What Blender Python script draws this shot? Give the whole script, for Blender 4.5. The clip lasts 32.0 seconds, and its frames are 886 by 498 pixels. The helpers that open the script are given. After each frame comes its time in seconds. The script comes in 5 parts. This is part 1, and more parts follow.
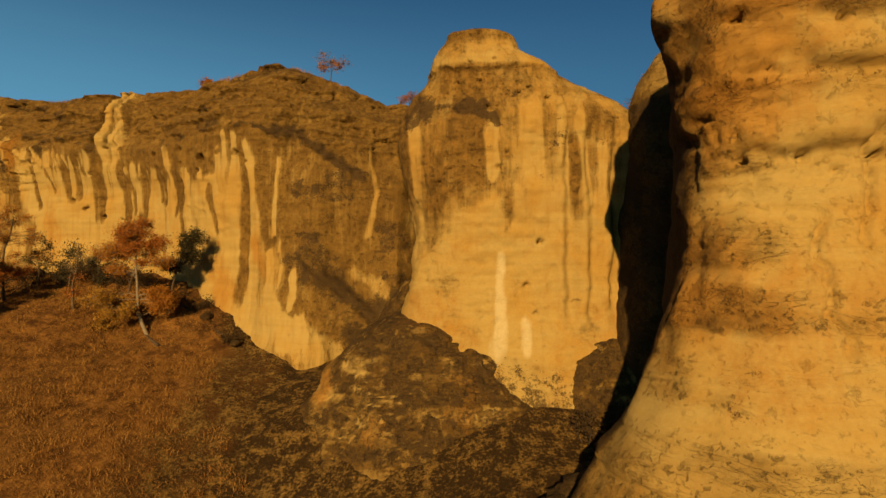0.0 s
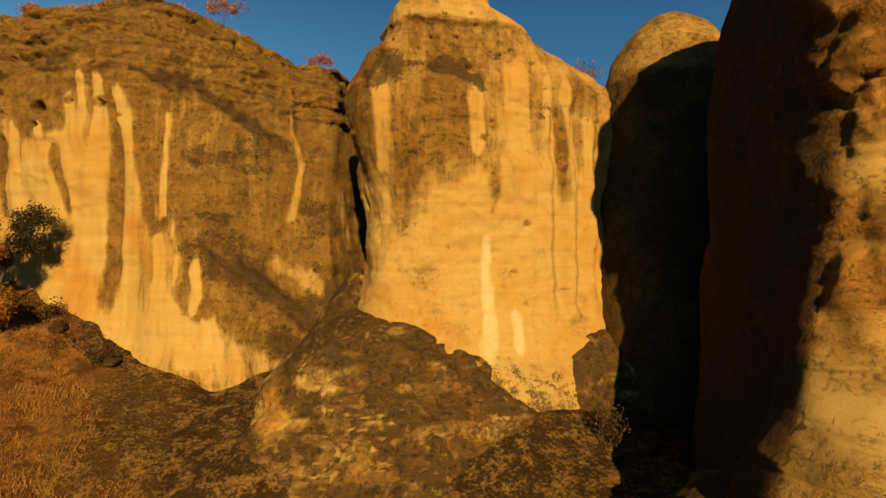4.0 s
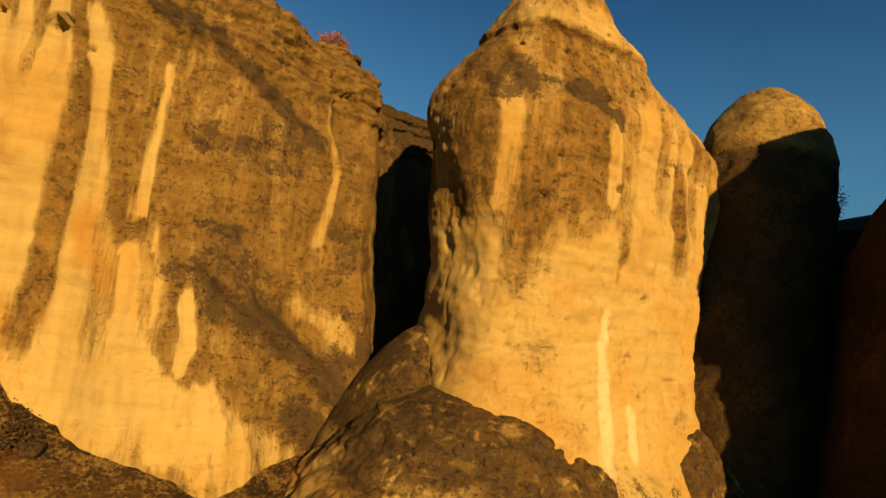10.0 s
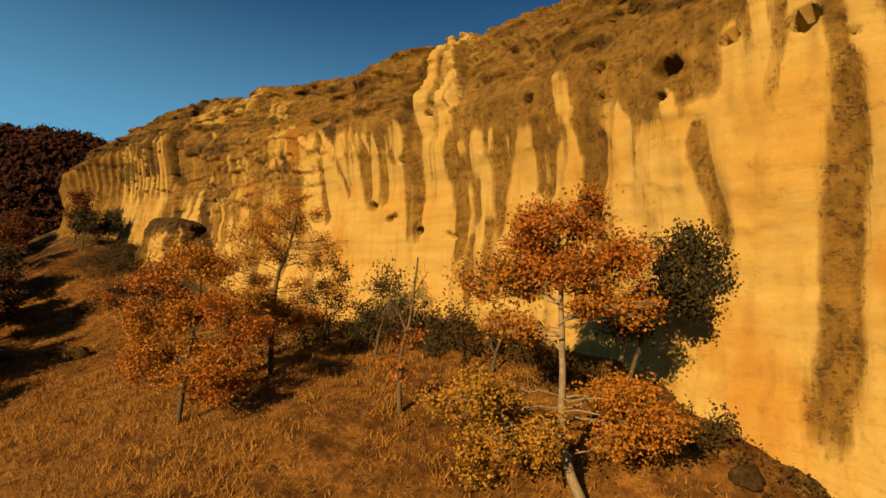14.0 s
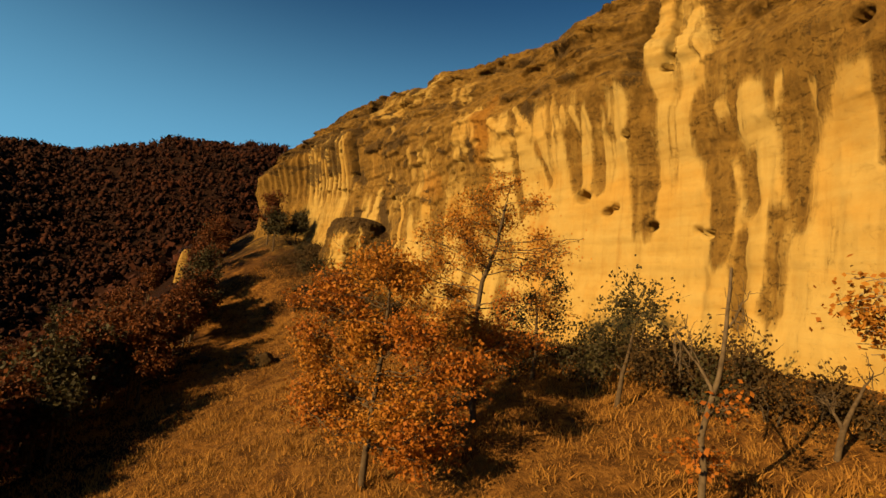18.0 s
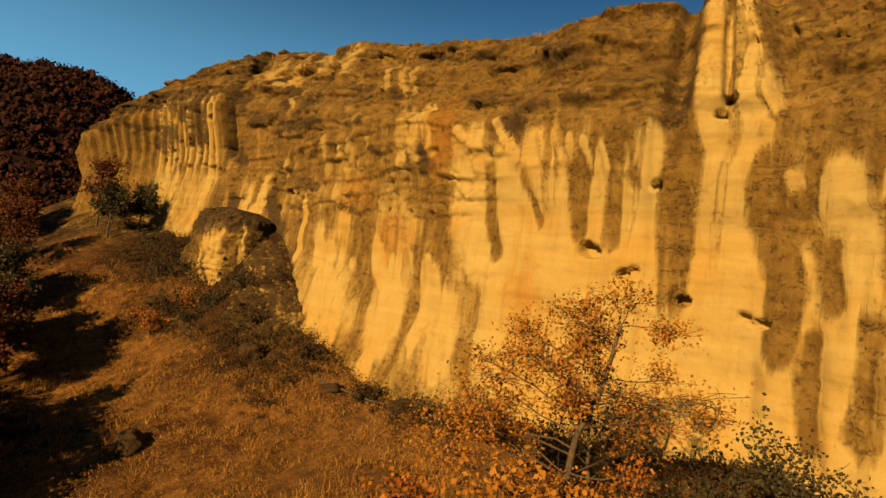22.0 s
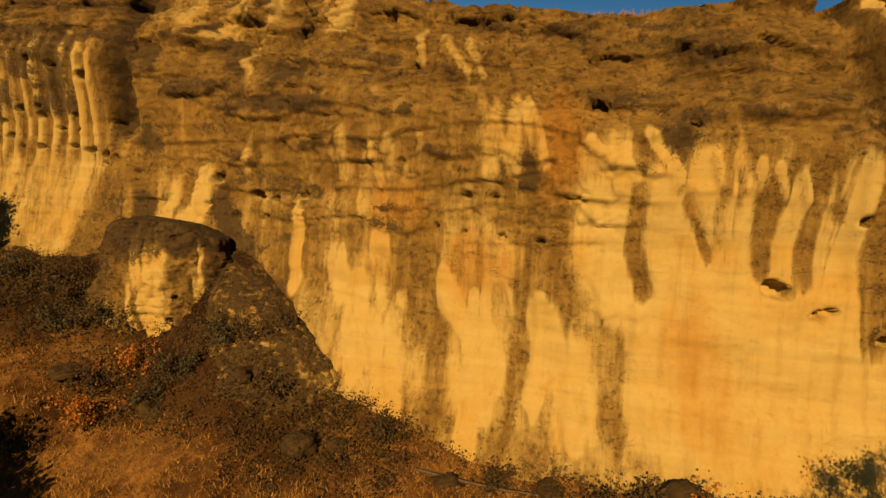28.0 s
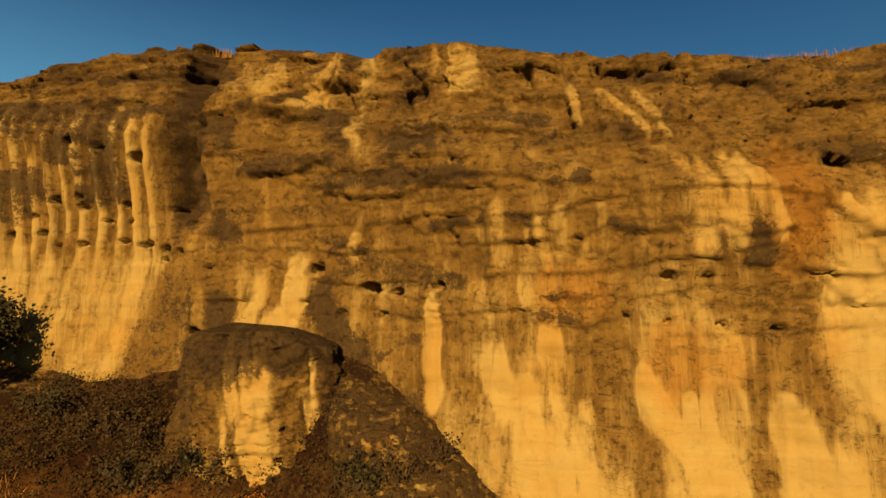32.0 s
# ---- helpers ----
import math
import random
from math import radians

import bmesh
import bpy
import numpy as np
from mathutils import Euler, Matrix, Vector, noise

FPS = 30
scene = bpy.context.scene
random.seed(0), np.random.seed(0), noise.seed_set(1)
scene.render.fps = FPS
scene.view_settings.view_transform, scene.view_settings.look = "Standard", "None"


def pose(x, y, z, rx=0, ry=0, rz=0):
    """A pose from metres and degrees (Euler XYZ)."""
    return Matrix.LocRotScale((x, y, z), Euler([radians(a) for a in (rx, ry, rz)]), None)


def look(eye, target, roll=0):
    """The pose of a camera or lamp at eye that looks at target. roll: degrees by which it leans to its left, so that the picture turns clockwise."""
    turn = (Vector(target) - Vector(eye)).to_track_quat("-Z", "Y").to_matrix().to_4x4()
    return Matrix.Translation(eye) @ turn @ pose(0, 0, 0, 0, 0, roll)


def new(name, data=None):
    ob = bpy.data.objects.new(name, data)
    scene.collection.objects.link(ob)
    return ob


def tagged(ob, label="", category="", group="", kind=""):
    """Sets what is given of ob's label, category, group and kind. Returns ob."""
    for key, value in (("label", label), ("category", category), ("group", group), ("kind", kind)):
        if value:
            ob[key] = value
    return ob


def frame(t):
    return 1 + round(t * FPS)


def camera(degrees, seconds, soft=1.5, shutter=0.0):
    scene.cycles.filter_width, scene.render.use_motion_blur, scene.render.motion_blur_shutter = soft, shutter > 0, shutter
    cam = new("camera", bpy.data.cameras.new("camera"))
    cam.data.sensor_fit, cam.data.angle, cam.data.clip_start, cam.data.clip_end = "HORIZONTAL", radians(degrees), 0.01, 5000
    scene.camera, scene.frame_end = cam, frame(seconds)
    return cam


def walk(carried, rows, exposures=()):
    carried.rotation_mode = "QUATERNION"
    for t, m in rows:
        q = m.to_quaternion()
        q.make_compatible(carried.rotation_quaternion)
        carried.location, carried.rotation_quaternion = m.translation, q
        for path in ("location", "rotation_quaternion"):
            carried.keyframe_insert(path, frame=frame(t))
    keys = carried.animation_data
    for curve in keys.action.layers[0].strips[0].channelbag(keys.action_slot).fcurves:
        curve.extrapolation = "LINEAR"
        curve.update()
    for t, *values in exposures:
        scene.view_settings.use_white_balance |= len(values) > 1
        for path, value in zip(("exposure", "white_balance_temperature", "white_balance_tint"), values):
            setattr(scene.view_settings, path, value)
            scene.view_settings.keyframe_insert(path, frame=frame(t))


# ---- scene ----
cam = camera(79.0, 32.0)
# seconds, x, y, z, yaw, pitch, roll
ROWS = [
    (0.0, -0.497, 0.352, 9.697, 4.02, 0.42, -0.32),
    (0.5, -1.448, 1.093, 9.657, 2.98, 0.20, -0.47),
    (1.0, -2.453, 1.835, 9.627, 1.59, 0.04, -0.41),
    (1.5, -3.518, 2.569, 9.593, -0.87, -0.07, -0.17),
    (2.0, -4.616, 3.287, 9.537, -3.62, -0.20, 0.25),
    (2.5, -5.723, 4.040, 9.441, -6.22, -0.23, 0.44),
    (4.5, -10.005, 7.372, 8.810, -20.06, 0.61, -0.90),
    (5.0, -10.727, 8.150, 8.729, -26.41, 1.01, -1.81),
    (5.5, -11.259, 8.851, 8.743, -30.89, 1.45, -2.41),
    (6.0, -11.813, 9.645, 8.860, -32.94, 1.76, -2.69),
    (6.5, -12.457, 10.548, 9.040, -33.62, 1.93, -2.74),
    (7.0, -13.175, 11.490, 9.228, -34.32, 2.10, -2.75),
    (7.5, -13.907, 12.487, 9.398, -35.00, 2.29, -2.80),
    (8.0, -14.633, 13.574, 9.567, -35.74, 2.55, -3.16),
    (8.5, -15.328, 14.761, 9.710, -36.23, 2.98, -4.38),
    (9.0, -16.050, 15.990, 9.846, -36.56, 3.38, -6.34),
    (9.5, -16.909, 17.125, 9.998, -36.54, 3.62, -7.82),
    (10.0, -17.915, 18.001, 10.141, -31.82, 3.25, -7.70),
    (10.5, -18.874, 18.586, 10.242, -23.86, 2.96, -7.46),
    (11.0, -19.622, 19.288, 10.229, -16.78, 2.87, -7.40),
    (11.5, -20.197, 20.197, 10.081, -9.52, 3.23, -6.45),
    (12.0, -20.837, 21.485, 9.881, -0.80, 3.74, -4.42),
    (12.5, -21.608, 22.646, 9.601, 6.46, 4.87, -4.42),
    (13.0, -22.367, 23.482, 9.244, 12.34, 5.05, -3.49),
    (13.5, -23.021, 24.166, 8.896, 18.63, 5.60, -2.99),
    (14.0, -23.426, 24.775, 8.641, 26.13, 6.26, -2.83),
    (14.5, -23.668, 25.299, 8.464, 32.40, 6.67, -2.60),
    (15.0, -24.049, 25.861, 8.360, 38.75, 6.70, -2.66),
    (15.5, -24.717, 26.467, 8.356, 44.57, 6.81, -1.59),
    (17.5, -28.158, 28.565, 8.959, 47.40, 5.81, -4.12),
    (18.0, -29.208, 29.014, 9.272, 43.21, 5.10, -4.63),
    (18.5, -30.317, 29.378, 9.722, 40.12, 4.85, -4.65),
    (19.0, -31.457, 29.709, 10.246, 38.81, 4.77, -4.52),
    (19.5, -32.564, 29.963, 10.769, 37.74, 4.80, -4.78),
    (20.0, -33.684, 30.151, 11.276, 36.19, 4.79, -5.06),
    (20.5, -34.844, 30.289, 11.776, 33.87, 4.78, -5.41),
    (21.0, -36.034, 30.380, 12.272, 30.98, 4.34, -5.90),
    (21.5, -37.253, 30.430, 12.756, 28.04, 3.25, -6.40),
    (22.0, -38.502, 30.473, 13.232, 25.45, 2.45, -6.80),
    (22.5, -39.763, 30.533, 13.709, 21.65, 2.21, -7.23),
    (23.0, -41.016, 30.567, 14.142, 16.79, 2.15, -7.23),
    (23.5, -42.336, 30.569, 14.484, 15.05, 1.73, -7.06),
    (24.0, -43.691, 30.584, 14.734, 14.36, 0.82, -6.86),
    (24.5, -44.985, 30.695, 14.938, 11.83, -0.17, -4.82),
    (26.5, -49.834, 31.768, 15.704, 6.04, -2.81, -3.05),
    (27.0, -51.133, 32.053, 15.951, 5.31, -2.64, -3.17),
    (27.5, -52.483, 32.370, 16.226, 4.55, -2.53, -3.27),
    (28.0, -53.814, 32.751, 16.503, 3.79, -2.38, -3.33),
    (28.5, -55.061, 33.232, 16.769, 3.19, -1.74, -3.01),
    (29.0, -56.200, 33.804, 16.996, 2.71, -1.51, -3.00),
    (29.5, -57.221, 34.498, 17.163, 2.71, -1.32, -3.17),
    (30.0, -58.205, 35.123, 17.287, 2.46, -1.11, -3.16),
    (30.5, -59.184, 35.681, 17.381, 2.16, -0.84, -3.18),
    (31.0, -60.155, 36.214, 17.448, 1.60, 0.72, -2.00),
    (31.5, -61.117, 36.733, 17.486, 1.04, 2.89, -0.33),
    (32.0, -62.092, 37.220, 17.504, 0.48, 4.34, 0.49),
]
walk(cam, [(t, pose(x, y, z, 90 + pitch, roll, yaw)) for t, x, y, z, yaw, pitch, roll in ROWS],
     exposures=[(0.0, 1.10), (2.0, 1.26), (4.5, 1.52), (7.0, 1.62), (10.0, 1.64), (13.0, 1.55), (15.5, 1.52), (20.0, 1.56), (24.0, 1.46), (27.0, 1.40), (32.0, 1.41)])

# ---------------------------------------------------------------- light
SUN_AZ, SUN_EL = 187.0, 22.0      # compass-like angle of the sun, clockwise from +y, and its height
world = bpy.data.worlds.new("world")
scene.world = world
world.use_nodes = True
wn, wl = world.node_tree.nodes, world.node_tree.links
sky = wn.new("ShaderNodeTexSky")
sky.sky_type, sky.sun_disc = "NISHITA", False
sky.sun_elevation, sky.sun_rotation = radians(SUN_EL), radians(SUN_AZ)
sky.air_density, sky.dust_density, sky.ozone_density = 1.3, 4.0, 3.0
# clear deep blue overhead, paler haze towards the horizon all round
deep = wn.new("ShaderNodeMix")
deep.data_type, deep.blend_type = "RGBA", "MULTIPLY"
deep.inputs[0].default_value = 1.0
deep.inputs[7].default_value = (0.108, 0.275, 0.405, 1.0)
wl.new(sky.outputs[0], deep.inputs[6])
way = wn.new("ShaderNodeTexCoord")
split = wn.new("ShaderNodeSeparateXYZ")
wl.new(way.outputs["Generated"], split.inputs[0])
low = wn.new("ShaderNodeMapRange")
low.interpolation_type = "SMOOTHSTEP"
for k, v in ((1, 0.56), (2, 0.05), (3, 0.0), (4, 0.85)):
    low.inputs[k].default_value = v
wl.new(split.outputs[2], low.inputs[0])
haze = wn.new("ShaderNodeMix")
haze.data_type = "RGBA"
haze.inputs[7].default_value = (1.35, 3.8, 5.7, 1.0)
side = wn.new("ShaderNodeMapRange")
side.interpolation_type = "SMOOTHSTEP"
for k, v in ((1, 0.55), (2, -0.75), (3, 0.30), (4, 1.0)):
    side.inputs[k].default_value = v
wl.new(split.outputs[0], side.inputs[0])
both = wn.new("ShaderNodeMath")
both.operation = "MULTIPLY"
wl.new(low.outputs[0], both.inputs[0])
wl.new(side.outputs[0], both.inputs[1])
wl.new(both.outputs[0], haze.inputs[0])
wl.new(deep.outputs[2], haze.inputs[6])
wl.new(haze.outputs[2], wn["Background"].inputs[0])
wn["Background"].inputs[1].default_value = 0.05
sun_data = bpy.data.lights.new("sun", "SUN")
sun_data.energy, sun_data.angle, sun_data.color = 5.0, radians(0.53), (1.0, 0.645, 0.265)
sun = new("sun", sun_data)
SUN_DIR = Vector((math.sin(radians(SUN_AZ)) * math.cos(radians(SUN_EL)), math.cos(radians(SUN_AZ)) * math.cos(radians(SUN_EL)), math.sin(radians(SUN_EL))))
sun.matrix_world = look(SUN_DIR * 200, (0, 0, 0))
scene.view_settings.exposure = 1.70

# ---------------------------------------------------------------- noise and mesh helpers
rng = np.random.default_rng(7)


def hash3(i, j, k, seed):
    n = (i * 374761393 + j * 668265263 + k * 2147483647 + seed * 1274126177) & 0xFFFFFFFF
    n = ((n ^ (n >> 13)) * 1274126177) & 0xFFFFFFFF
    return ((n ^ (n >> 16)) & 0xFFFF) / 32767.5 - 1.0


def vnoise(x, y, z, seed=0):
    """Smooth value noise in -1..1 for arrays."""
    x, y, z = np.broadcast_arrays(np.asarray(x, float), np.asarray(y, float), np.asarray(z, float))
    i, j, k = (np.floor(a).astype(np.int64) for a in (x, y, z))
    f = [a - b for a, b in ((x, i), (y, j), (z, k))]
    u, v, w = (t * t * t * (t * (t * 6 - 15) + 10) for t in f)
    out = 0
    for a in (0, 1):
        for b in (0, 1):
            for c in (0, 1):
                out = out + hash3(i + a, j + b, k + c, seed) * (u if a else 1 - u) * (v if b else 1 - v) * (w if c else 1 - w)
    return out


def fbm(x, y, z, octaves=4, seed=0):
    out, amp = 0, 0.5
    for o in range(octaves):
        s = 2.03 ** o
        out = out + amp * vnoise(x * s, y * s, z * s, seed + o * 17)
        amp *= 0.5
    return out


def ramp(x, xs, ys):
    return np.interp(x, xs, ys)


def smooth(a, b, x):
    t = np.clip((x - a) / (b - a), 0, 1)
    return t * t * (3 - 2 * t)


def grid_mesh(name, V, closed=False, attrs=None):
    """A mesh from a rows x columns grid of points; closed joins the last column to the first."""
    r, c = V.shape[:2]
    me = bpy.data.meshes.new(name)
    ii, jj = np.meshgrid(np.arange(r - 1), np.arange(c if closed else c - 1), indexing="ij")
    j2 = (jj + 1) % c
    faces = np.stack([ii * c + jj, ii * c + j2, (ii + 1) * c + j2, (ii + 1) * c + jj], -1).reshape(-1, 4)
    fill_mesh(me, V.reshape(-1, 3), faces)
    for key, val in (attrs or {}).items():
        a = me.attributes.new(key, "FLOAT", "POINT")
        a.data.foreach_set("value", np.ascontiguousarray(val, dtype=np.float32).ravel())
    return me


def fill_mesh(me, V, faces, flat=False):
    n = faces.shape[1]
    me.vertices.add(len(V))
    me.vertices.foreach_set("co", np.ascontiguousarray(V, dtype=np.float32).ravel())
    me.loops.add(faces.size)
    me.loops.foreach_set("vertex_index", np.ascontiguousarray(faces, dtype=np.int32).ravel())
    me.polygons.add(len(faces))
    me.polygons.foreach_set("loop_start", np.arange(0, faces.size, n, dtype=np.int32))
    me.update(calc_edges=True)
    me.validate()
    if not flat:
        me.shade_smooth()
    return me


def part(name, me, mat, parent=None, label=""):
    ob = new(name, me)
    if mat:
        me.materials.append(mat)
    if parent:
        ob.parent = parent
    if label:
        ob["label"] = label
    return ob

# ---------------------------------------------------------------- materials


def material(name):
    m = bpy.data.materials.new(name)
    m.use_nodes = True
    nt = m.node_tree
    return m, nt, nt.nodes["Principled BSDF"]


def node(nt, kind, **kw):
    n = nt.nodes.new(kind)
    for k, v in kw.items():
        if k == "inputs":
            for a, b in v.items():
                if isinstance(b, bpy.types.NodeSocket):
                    nt.links.new(b, n.inputs[a])
                else:
                    n.inputs[a].default_value = b
        elif k == "operation":
            n.operation = v
        elif k == "blend_type":
            n.blend_type = v
        elif k == "data_type":
            n.data_type = v
    return n


def math_node(nt, op, a, b=0.0, clamp=False):
    n = node(nt, "ShaderNodeMath", operation=op, inputs={0: a, 1: b})
    n.use_clamp = clamp
    return n.outputs[0]


def mix_col(nt, fac, a, b, blend="MIX"):
    n = node(nt, "ShaderNodeMix", data_type="RGBA", blend_type=blend)
    for sock, v in ((n.inputs[0], fac), (n.inputs[6], a), (n.inputs[7], b)):
        if isinstance(v, bpy.types.NodeSocket):
            nt.links.new(v, sock)
        else:
            sock.default_value = v
    return n.outputs[2]


REFLECTANCE = 0.30      # dry stone, earth and leaves of this place reflect little


def col(r, g, b):
    return (r * REFLECTANCE, g * REFLECTANCE, b * REFLECTANCE, 1.0)


def noise_node(nt, coords, scale, detail=5.0, rough=0.6, stretch=None, dist=0.0):
    if stretch:
        mp = node(nt, "ShaderNodeMapping", inputs={0: coords, 3: stretch})
        coords = mp.outputs[0]
    return node(nt, "ShaderNodeTexNoise", inputs={"Vector": coords, "Scale": scale, "Detail": detail, "Roughness": rough, "Distortion": dist}).outputs[0]


def steps(nt, fac, lo, hi):
    n = node(nt, "ShaderNodeMapRange", inputs={0: fac, 1: lo, 2: hi, 3: 0.0, 4: 1.0})
    n.interpolation_type = "SMOOTHSTEP"
    return n.outputs[0]


def sandstone(name):
    """Yellow sandstone: pale fresh rock, brown weathered crust, dark lichen and painted shade, orange oxide, by mesh
    masks broken up with noise.
    """
    m, nt, bs = material(name)
    co = node(nt, "ShaderNodeNewGeometry").outputs["Position"]
    at = {k: node(nt, "ShaderNodeAttribute") for k in ("pale", "dark", "rust", "wash")}
    for k, n in at.items():
        n.attribute_name = k

    def dev(sock, gain):
        return math_node(nt, "MULTIPLY", math_node(nt, "SUBTRACT", sock, 0.5), gain)

    def add(*socks):
        out = socks[0]
        for s in socks[1:]:
            out = math_node(nt, "ADD", out, s)
        return out
    big = noise_node(nt, co, 0.30, 6, 0.62)
    mid = noise_node(nt, co, 1.3, 9, 0.70)
    fine = noise_node(nt, co, 7.0, 8, 0.72)
    streak = noise_node(nt, co, 1.0, 6, 0.62, (2.2, 2.2, 0.13), 0.3)
    thin = noise_node(nt, co, 1.0, 5, 0.6, (7.0, 7.0, 0.35), 0.2)
    beds = noise_node(nt, co, 1.0, 6, 0.65, (0.10, 0.10, 1.9), 0.8)
    cracks = noise_node(nt, co, 1.0, 4, 0.55, (0.55, 0.55, 1.5), 0.8)
    crack = steps(nt, math_node(nt, "ABSOLUTE", math_node(nt, "SUBTRACT", cracks, 0.60)), 0.007, 0.0)
    joints = noise_node(nt, co, 1.0, 5, 0.6, (0.22, 0.22, 0.8), 1.2)
    joint = steps(nt, math_node(nt, "ABSOLUTE", math_node(nt, "SUBTRACT", joints, 0.47)), 0.006, 0.0)
    speck = steps(nt, noise_node(nt, co, 3.2, 10, 0.78), 0.545, 0.66)
    flat = steps(nt, noise_node(nt, co, 1.0, 7, 0.7, (0.7, 0.7, 3.4), 0.5), 0.55, 0.68)
    crust = mix_col(nt, steps(nt, mid, 0.32, 0.68), col(0.20, 0.107, 0.021), col(0.47, 0.275, 0.056))
    crust = mix_col(nt, math_node(nt, "MULTIPLY", math_node(nt, "MULTIPLY", steps(nt, streak, 0.48, 0.72), 0.6), at["wash"].outputs["Fac"]), crust, col(0.56, 0.355, 0.085))
    crust = mix_col(nt, math_node(nt, "MULTIPLY", steps(nt, big, 0.5, 0.68), 0.55), crust, col(0.165, 0.090, 0.020))
    crust = mix_col(nt, math_node(nt, "MULTIPLY", math_node(nt, "MULTIPLY", steps(nt, thin, 0.56, 0.72), 0.22), at["wash"].outputs["Fac"]), crust, col(0.60, 0.40, 0.11))
    gritty = math_node(nt, "SUBTRACT", 1.35, at["wash"].outputs["Fac"], True)
    crust = mix_col(nt, math_node(nt, "MULTIPLY", math_node(nt, "MULTIPLY", flat, 0.50), gritty), crust, col(0.15, 0.08, 0.018))
    crust = mix_col(nt, math_node(nt, "MULTIPLY", math_node(nt, "MULTIPLY", speck, 0.42), gritty), crust, col(0.085, 0.048, 0.014))
    crust = mix_col(nt, math_node(nt, "MULTIPLY", at["wash"].outputs["Fac"], 0.35), crust, col(0.27, 0.150, 0.028))
    fresh = mix_col(nt, steps(nt, beds, 0.25, 0.75), col(0.67, 0.45, 0.122), col(0.73, 0.525, 0.168))
    fresh = mix_col(nt, math_node(nt, "MULTIPLY", steps(nt, big, 0.42, 0.66), 0.65), fresh, col(0.68, 0.385, 0.07))
    fresh = mix_col(nt, math_node(nt, "MULTIPLY", math_node(nt, "MULTIPLY", steps(nt, streak, 0.50, 0.74), 0.40), at["wash"].outputs["Fac"]), fresh, col(0.44, 0.27, 0.06))
    wash = at["wash"].outputs["Fac"]
    runs = math_node(nt, "MULTIPLY", add(dev(streak, 0.80), dev(thin, 0.35)), wash)
    pale = steps(nt, add(at["pale"].outputs["Fac"], dev(mid, 0.20), runs, dev(beds, 0.10), dev(fine, 0.04)), 0.14, 0.72)
    fresh = mix_col(nt, steps(nt, add(at["pale"].outputs["Fac"], dev(mid, 0.25)), 1.05, 1.25), fresh, col(0.92, 0.74, 0.36))
    c = mix_col(nt, pale, crust, fresh)
    rust = steps(nt, add(at["rust"].outputs["Fac"], dev(mid, 1.2), dev(streak, 0.8)), 0.25, 1.0)
    c = mix_col(nt, math_node(nt, "MULTIPLY", rust, 0.6), c, col(0.58, 0.255, 0.03))
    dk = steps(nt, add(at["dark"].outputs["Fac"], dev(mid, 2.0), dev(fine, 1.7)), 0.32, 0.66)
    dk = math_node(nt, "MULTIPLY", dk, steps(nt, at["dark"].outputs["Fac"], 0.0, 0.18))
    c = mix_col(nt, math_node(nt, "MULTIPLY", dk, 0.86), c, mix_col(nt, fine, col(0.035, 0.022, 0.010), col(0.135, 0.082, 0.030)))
    crack = math_node(nt, "MAXIMUM", crack, math_node(nt, "MULTIPLY", joint, math_node(nt, "MULTIPLY", gritty, 0.6)))
    crack = math_node(nt, "MULTIPLY", crack, math_node(nt, "SUBTRACT", 1.0, math_node(nt, "MULTIPLY", pale, 0.9)))
    c = mix_col(nt, math_node(nt, "MULTIPLY", crack, 0.42), c, col(0.05, 0.028, 0.009))
    grit = math_node(nt, "MULTIPLY", math_node(nt, "SUBTRACT", 0.55, math_node(nt, "MULTIPLY", pale, 0.35)), math_node(nt, "ADD", math_node(nt, "MULTIPLY", gritty, 0.7), 0.3))
    c = mix_col(nt, grit, c, mix_col(nt, steps(nt, fine, 0.3, 0.7), (0.58, 0.55, 0.48, 1), (1.2, 1.2, 1.2, 1)), "MULTIPLY")
    nt.links.new(c, bs.inputs["Base Color"])
    bs.inputs["Roughness"].default_value = 0.95
    bs.inputs["Specular IOR Level"].default_value = 0.1
    rough = math_node(nt, "MULTIPLY", math_node(nt, "SUBTRACT", 1.15, pale), math_node(nt, "ADD", math_node(nt, "MULTIPLY", gritty, 0.75), 0.25))
    h = add(math_node(nt, "MULTIPLY", math_node(nt, "MULTIPLY", fine, 0.30), rough), math_node(nt, "MULTIPLY", mid, rough), math_node(nt, "MULTIPLY", beds, 0.12), math_node(nt, "MULTIPLY", crack, -0.25), math_node(nt, "MULTIPLY", math_node(nt, "MULTIPLY", speck, rough), -0.35))
    bp = node(nt, "ShaderNodeBump", inputs={"Strength": 0.85, "Distance": 0.30, "Height": h})
    nt.links.new(bp.outputs[0], bs.inputs["Normal"])
    return m


